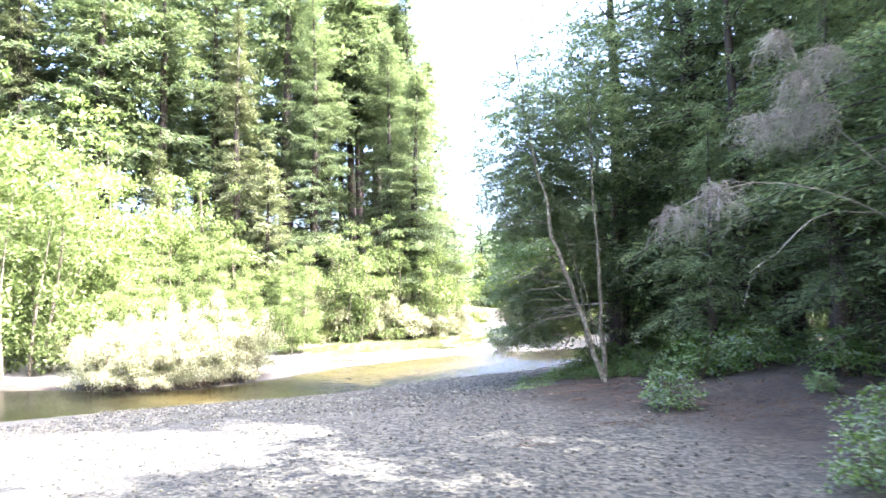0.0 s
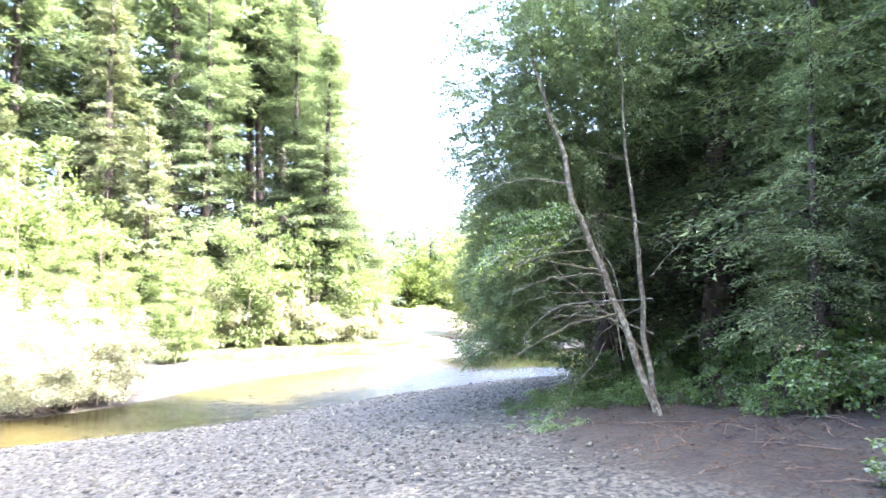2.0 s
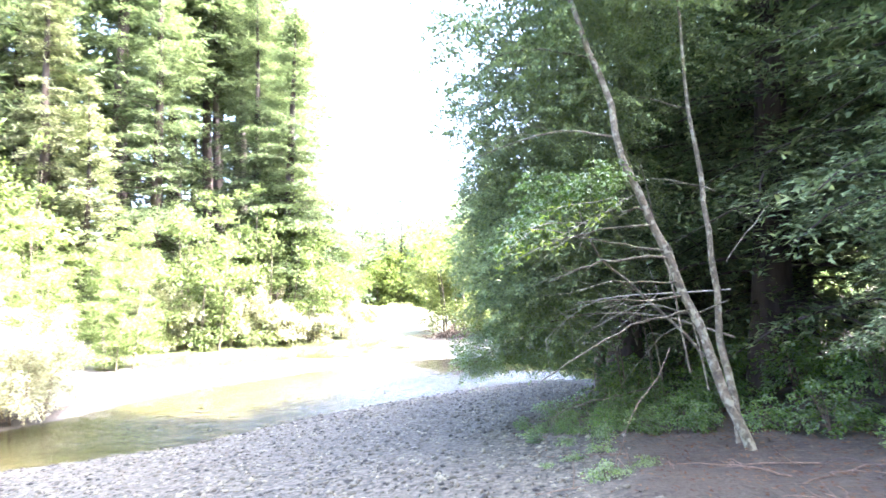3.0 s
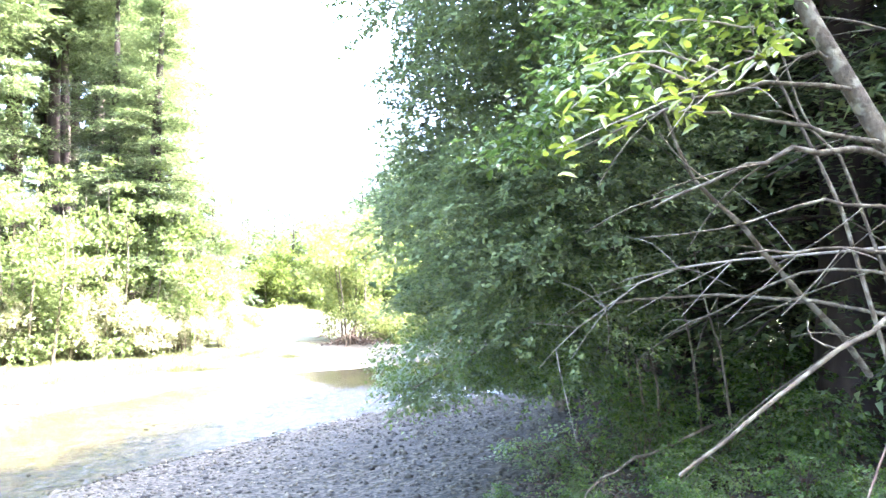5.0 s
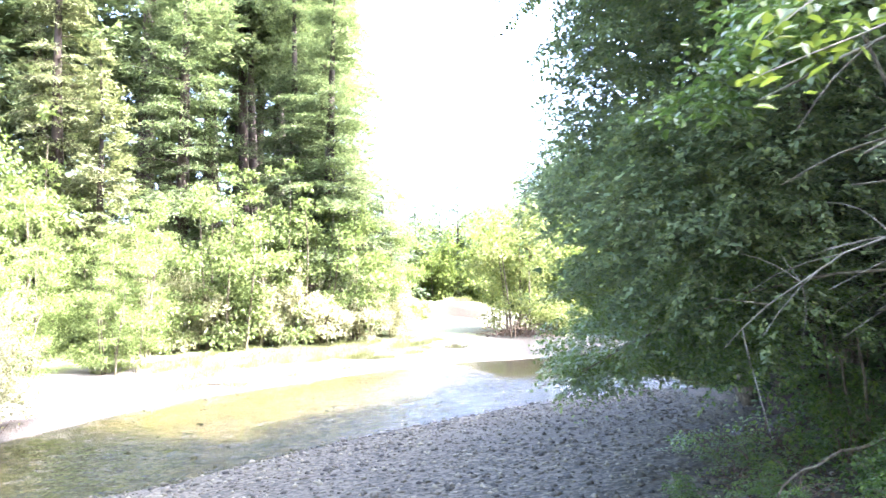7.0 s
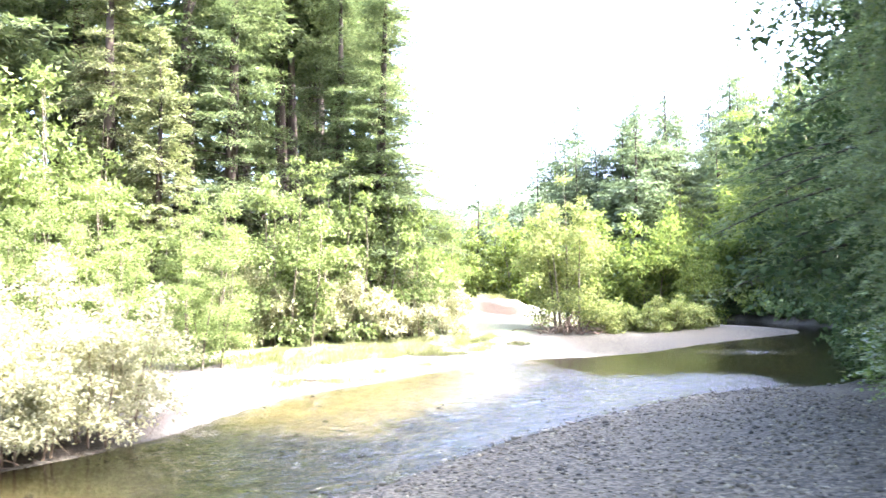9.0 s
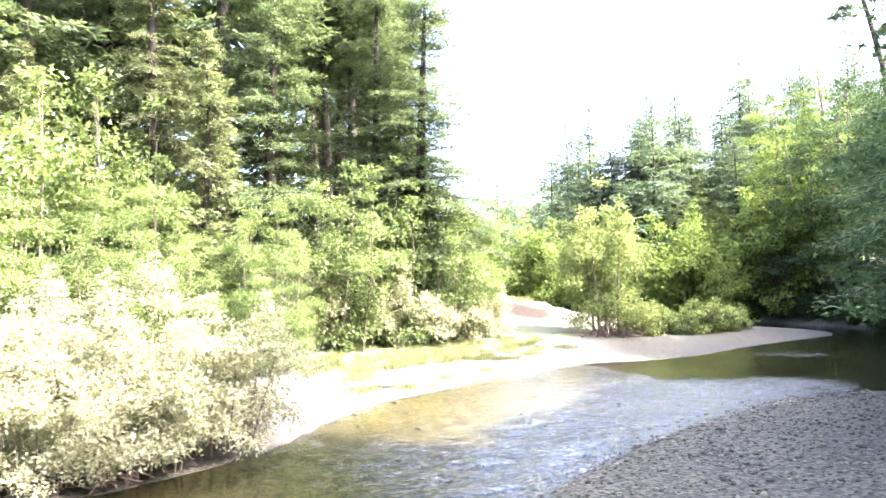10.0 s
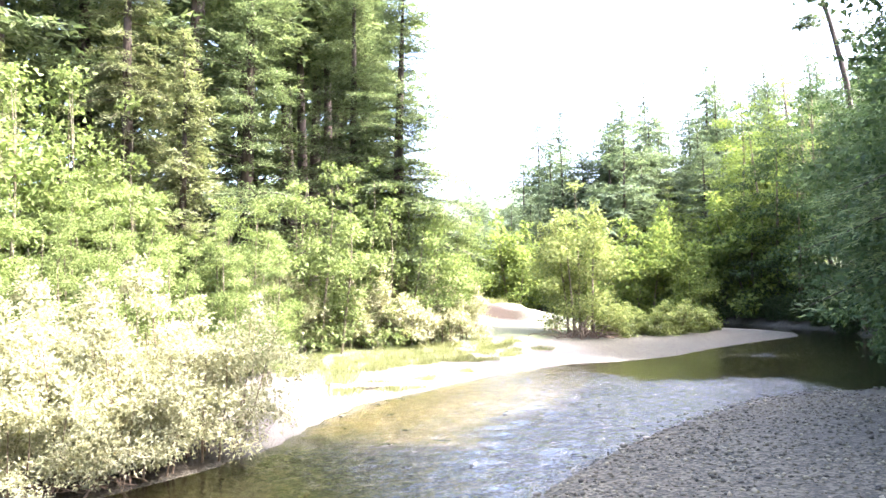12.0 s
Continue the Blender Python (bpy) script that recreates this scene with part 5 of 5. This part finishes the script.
for k, x, y, s in ((0, 3.3, 10.2, 0.95), (1, 6.0, 13.2, 0.7), (0, 3.9, 13.7, 0.7), (1, 4.5, 13.5, 1.1), (0, 5.2, 12.7, 1.25), (0, 4.5, 15.4, 0.6), (1, 3.0, 16.0, 0.5), (1, 3.5, 15.5, 0.5), (0, 5.2, 10.2, 0.5), (1, 5.6, 8.4, 0.7), (0, 2.3, 16.5, 0.4), (1, 2.6, 17.4, 0.6), (0, 3.1, 16.7, 0.7), (1, 3.9, 17.2, 0.8), (0, 1.9, 17.8, 0.42), (1, 1.35, 18.0, 0.3), (0, 1.7, 17.1, 0.42), (1, 2.1, 16.6, 0.45), (0, 1.25, 16.8, 0.28), (1, 5.3, 19.6, 1.2), (0, 4.0, 19.9, 1.1), (1, 5.9, 18.2, 1.35), (0, 6.5, 20.9, 1.4), (1, 2.7, 18.2, 0.75), (0, 3.2, 17.7, 0.8), (1, 2.45, 17.3, 0.55), (0, 1.5, 17.5, 0.32),
                   (0, 3.85, 6.1, 0.8), (1, 4.4, 6.9, 0.75), (0, 4.2, 5.2, 0.7), (1, 3.3, 18.8, 0.9), (0, 4.2, 17.9, 1.0), (1, 4.9, 17.1, 1.1), (0, 3.6, 17.6, 0.8), (1, 4.6, 18.9, 1.1), (0, 5.3, 16.0, 1.2), (1, 5.5, 14.6, 1.25), (0, 4.8, 4.2, 1.0), (1, 3.6, 20.4, 1.0), (1, 2.5, 16.2, 0.35), (0, 3.3, 16.5, 0.5), (0, 6.2, 11.8, 1.3)):
    copy_thing(und[k], spot(x, y, x * 3 + y, s))


def grass_tuft(name, label, size, height, count, seed, group):
    r = np.random.default_rng(seed)
    p = np.zeros((count, 3))
    a2, rad = r.uniform(0, 6.3, count), size * r.uniform(0, 1, count) ** 0.8
    p[:, 0], p[:, 1] = np.cos(a2) * rad, np.sin(a2) * rad
    a = np.stack([np.cos(a2) * 0.5 + r.normal(0, 0.45, count), np.sin(a2) * 0.5 + r.normal(0, 0.45, count), np.ones(count)], -1)
    v, f = blades(p, a, np.stack([np.cos(a2), np.sin(a2), 0 * a2], -1) + 0.01, height * r.uniform(0.4, 1.1, count), 0.016, 0.1)
    ob = new(name, raw_mesh(name, v, [f], M_GRASS))
    return tagged(ob, label, "grass", group)


tuft = grass_tuft("grass_tuft", "tuft of long green grass", 0.45, 0.27, 200, 95, "grass tufts")
plant(tuft, -8.0, 34.0, 0.0, 1.0, 0.02)
gr = np.random.default_rng(96)
for k in range(170):
    u = gr.uniform(0, 1)
    x, y = -8.6 + 7.4 * u + gr.normal(0, 0.5), 33.0 + 6.4 * u + gr.normal(0, 0.9) - 1.2 * (k % 3 == 0)
    copy_thing(tuft, spot(x, y, k, gr.uniform(0.4, 1.15), 0.02))
for k in range(16):
    copy_thing(tuft, spot(0.4 + gr.normal(0, 1.6), 52.6 + gr.normal(0, 0.8), k, gr.uniform(0.7, 1.5), 0.02))
for x, y, s in ((-5.6, 30.2, 0.9), (-4.6, 31.9, 0.8), (-6.7, 29.6, 1.1), (-3.4, 33.4, 0.7), (-5.0, 30.6, 0.6), (-6.0, 31.0, 0.8), (-6.9, 30.8, 1.2)):
    copy_thing(tuft, spot(x, y, x, s, 0.02))

# brown drift caught under the alder on the bar
pile = thing("drift_pile", "brown tangled drift and roots under the alder on the bar", "driftwood")
pr = np.random.default_rng(171)
for k in range(95):
    a, ln = pr.uniform(0, 6.3), pr.uniform(0.5, 1.3)
    x, y = 2.55 + pr.normal(0, 0.6), 41.75 + pr.normal(0, 0.25)
    z = land_z(x, y)
    h = pr.uniform(0.05, 0.95) * math.exp(-((x - 2.75) / 0.7) ** 2)
    ctrl = [(x, y, z + 0.02), (x + 0.35 * ln * math.cos(a), y + 0.35 * ln * math.sin(a), z + 0.15 + h), (x + ln * math.cos(a), y + ln * math.sin(a), z + 0.04 + h * pr.uniform(0.0, 1.2))]
    limb(pile, "stick", ctrl, pr.uniform(0.012, 0.035), 0.006, M_BROWN, 6, 4, seed=300 + k)

# driftwood on the far bank
drift = thing("driftwood_log", "pale bleached driftwood log on the far bank", "log")
limb(drift, "stem", [(-7.1, 29.9, land_z(-7.1, 29.9) + 0.08), (-6.3, 30.2, land_z(-6.3, 30.2) + 0.09), (-5.4, 30.4, land_z(-5.4, 30.4) + 0.09)], 0.1, 0.06, M_DEAD, 8, 9, twigs=2, seed=97)
dk = np.random.default_rng(131)
for k in range(26):
    u = dk.uniform(0, 1)
    x, y, az = -13.4 + 5.0 * u, np.interp(u, (0, 0.5, 0.8, 1), (21.95, 21.7, 22.2, 23.2)) + dk.normal(0, 0.12), dk.uniform(-0.9, 1.2) + 3.1 * (k % 2)
    st = thing("drift_stick", "tangled brown drift stick under the willows", "stick", "drift sticks")
    ln = dk.uniform(0.4, 0.9)
    ends = [(x + ln * w * math.cos(az), y + 0.6 * ln * w * math.sin(az)) for w in (0, 0.5, 1)]
    limb(st, "stem", [(px, py, max(0.0, land_z(px, py)) + dz) for (px, py), dz in zip(ends, (0.02, dk.uniform(0.1, 0.35), dk.uniform(0.03, 0.3)))],
         dk.uniform(0.008, 0.014), 0.004, M_BROWN, 7, 5, twigs=4, seed=98 + k, twig_len=0.35)

# leaning bare pine on the ridge
snag = thing("leaning_pine", "thin leaning pine with few ragged boughs on the ridge", "tree")
sx, sy = 28.9, 58.0
sz = land_z(sx, sy)
limb(snag, "trunk", [(sx, sy, sz - 0.2), (sx - 1.2, sy, sz + 6), (sx - 2.4, sy, sz + 12), (sx - 4.2, sy, sz + 20)], 0.3, 0.11, M_BARK_RED, 10, 8, seed=110)
for k, (top, ln) in enumerate(((25.4, 2.6), (24.3, 1.7), (20.6, 3.2), (21.2, 2.4), (22.8, 1.2), (19.8, -1.4))):
    u = top - sz
    x0 = sx - 0.205 * u
    limb(snag, "limb", [(x0, sy, sz + u), (x0 - ln * 0.5, sy - 0.3, sz + u - 0.1), (x0 - ln, sy - 0.5, sz + u - 0.35)], 0.05, 0.015, M_BARK_RED, 6, 5, twigs=4, seed=111 + k, twig_len=0.6)
    v, f, c = leaf_cloud([((x0 - ln * 0.65, sy - 0.4, sz + u - 0.1), (abs(ln) * 0.4, 0.5, 0.18), 1.0)], 620, 0.3, 120 + k, shape=blades, narrow=0.2, clump=0.3, each=20)
    child("needles", raw_mesh("needles", v, [f], M_FARLEAF), snag)

# dry leaves and needles strewn over the forest edge
M_DRY = leaf_material("dry_leaves", (0.035, 0.02, 0.011), (0.095, 0.058, 0.033), (0.14, 0.095, 0.055), 0.1, tint=(1.1, 1.0, 0.8), gloss=0.01)
dr2 = np.random.default_rng(160)
lx, ly = dr2.uniform(1.0, 6.5, 15000), dr2.uniform(9.0, 19.0, 15000)
lz, l_dr, l_dl, l_wet, l_fo = land(lx, ly)
ok = (l_dr > 0) & (dr2.uniform(0, 1, 15000) < np.clip((lx - 1.0 - 0.5 * (ly < 11.5)) / 1.6, 0.02, 1))
lx, ly, lz = lx[ok], ly[ok], lz[ok]
la = dr2.uniform(0, 6.3, len(lx))
v, f = slivers(np.stack([lx, ly, lz + 0.012], -1), np.stack([np.cos(la), np.sin(la), dr2.normal(0, 0.18, len(lx))], -1), np.array([0, 0, 1.0]) + dr2.normal(0, 0.25, (len(lx), 3)), dr2.uniform(0.02, 0.075, len(lx)), dr2.uniform(0.012, 0.035, len(lx)))
tagged(child("leaf_litter", raw_mesh("leaf_litter", v, [f], M_DRY), ground, "dry brown leaves and needles on the forest edge"), kind="stuff")

# ---------------------------------------------------------------- stones
def ball_stone(seed, sub=1):
    bm = bmesh.new()
    bmesh.ops.create_icosphere(bm, subdivisions=sub, radius=1.0)
    r = np.random.default_rng(seed)
    for v in bm.verts:
        v.co *= 1 + r.normal(0, 0.16)
    co = np.array([v.co[:] for v in bm.verts])
    fa = np.array([[v.index for v in f.verts] for f in bm.faces])
    bm.free()
    return co, fa


def stones(count, box, sizes, seed, keep_if, forms):
    """Loose stones joined into one sheet of gravel."""
    r = np.random.default_rng(seed)
    x, y = r.uniform(box[0], box[1], count), r.uniform(box[2], box[3], count)
    z, dr, dl, wet, forest = land(x, y)
    ok = keep_if(x, y, dr, dl, wet, r)
    x, y, z = x[ok], y[ok], z[ok]
    n = len(x)
    s = sizes[0] * (sizes[1] / sizes[0]) ** (r.uniform(0, 1, n) ** 2.0)
    a = r.uniform(0, 6.3, n)
    flat, long = r.uniform(0.35, 0.7, n), r.uniform(0.65, 1.0, n)
    vs, fs, base = [], [], 0
    for k, (co, fa) in enumerate(forms):
        m = np.arange(n) % len(forms) == k
        c = co[None] * np.stack([s[m], s[m] * long[m], s[m] * flat[m]], -1)[:, None]
        ca, sa = np.cos(a[m])[:, None], np.sin(a[m])[:, None]
        v = np.stack([c[..., 0] * ca - c[..., 1] * sa + x[m][:, None], c[..., 0] * sa + c[..., 1] * ca + y[m][:, None], c[..., 2] + (z[m] + s[m] * flat[m] * 0.35)[:, None]], -1)
        f = fa[None] + (np.arange(m.sum()) * len(co))[:, None, None] + base
        vs.append(v.reshape(-1, 3))
        fs.append(f.reshape(-1, 3))
        base += m.sum() * len(co)
    return np.concatenate(vs), np.concatenate(fs)


octa = (np.array([(1, 0, 0), (-1, 0, 0), (0, 1, 0), (0, -1, 0), (0, 0, 1), (0, 0, -1.0)]), np.array([(0, 2, 4), (2, 1, 4), (1, 3, 4), (3, 0, 4), (2, 0, 5), (1, 2, 5), (3, 1, 5), (0, 3, 5)]))
octs = []
orr = np.random.default_rng(130)
for k in range(5):
    octs.append((octa[0] + orr.normal(0, 0.16, octa[0].shape), octa[1]))
v, f = stones(17000, (-9.5, 4.2, 11.5, 28.0), (0.018, 0.052), 131, lambda x, y, dr, dl, wet, r: (dr > -0.3) & (r.uniform(0, 1, len(x)) > 1.15 * soil_cover(x, y, dr, 0 * x)), octs)
tagged(child("pebbles", raw_mesh("pebbles", v, [f], M_STONE), ground, "small grey river pebbles"), kind="stuff")
v, f = stones(7000, (-8.0, 4.0, 3.5, 13.0), (0.014, 0.034), 132, lambda x, y, dr, dl, wet, r: (dr > 0) & (r.uniform(0, 1, len(x)) > 1.1 * soil_cover(x, y, dr, 0 * x)), octs)
tagged(child("pebbles", raw_mesh("pebbles", v, [f], M_STONE), ground, "small grey river pebbles"), kind="stuff")
cobble = [ball_stone(140 + k) for k in range(4)]
v, f = stones(4200, (-10, 12, 15, 45), (0.035, 0.08), 133, lambda x, y, dr, dl, wet, r: ((np.abs(dr) < 0.7) & (y < 33)) | (wet & (y < 31) & (r.uniform(0, 1, len(x)) < 0.12)), cobble)
tagged(child("cobbles", raw_mesh("cobbles", v, [f], M_STONE, True), ground, "wet cobbles along the water's edge"), kind="stuff")
cr = np.random.default_rng(150)
forms = [raw_mesh("stone", co * [1, 0.8, 0.5], [fa], M_STONE, True) for co, fa in cobble]
placed = 0
while placed < 280:
    x, y = cr.uniform(-7.5, 2.6), cr.uniform(15.5, 25.5)
    if placed < 90:
        u = cr.uniform(0, 1)
        x, y = -5.5 + 6.5 * u + cr.normal(0, 0.25), 20.4 + 5.4 * u ** 0.8 + cr.normal(0, 0.3)
    z, dr, dl, wet, fo = land(x, y)
    if dr[0] < -0.5:
        continue
    s = cr.uniform(0.022, 0.05)
    ob = child("stone", forms[placed % 4], ground)
    ob.matrix_basis = Matrix.LocRotScale((x, y, float(z[0]) + s * 0.2), Euler((0, 0, cr.uniform(0, 6.3))), (s, s, s))
    placed += 1
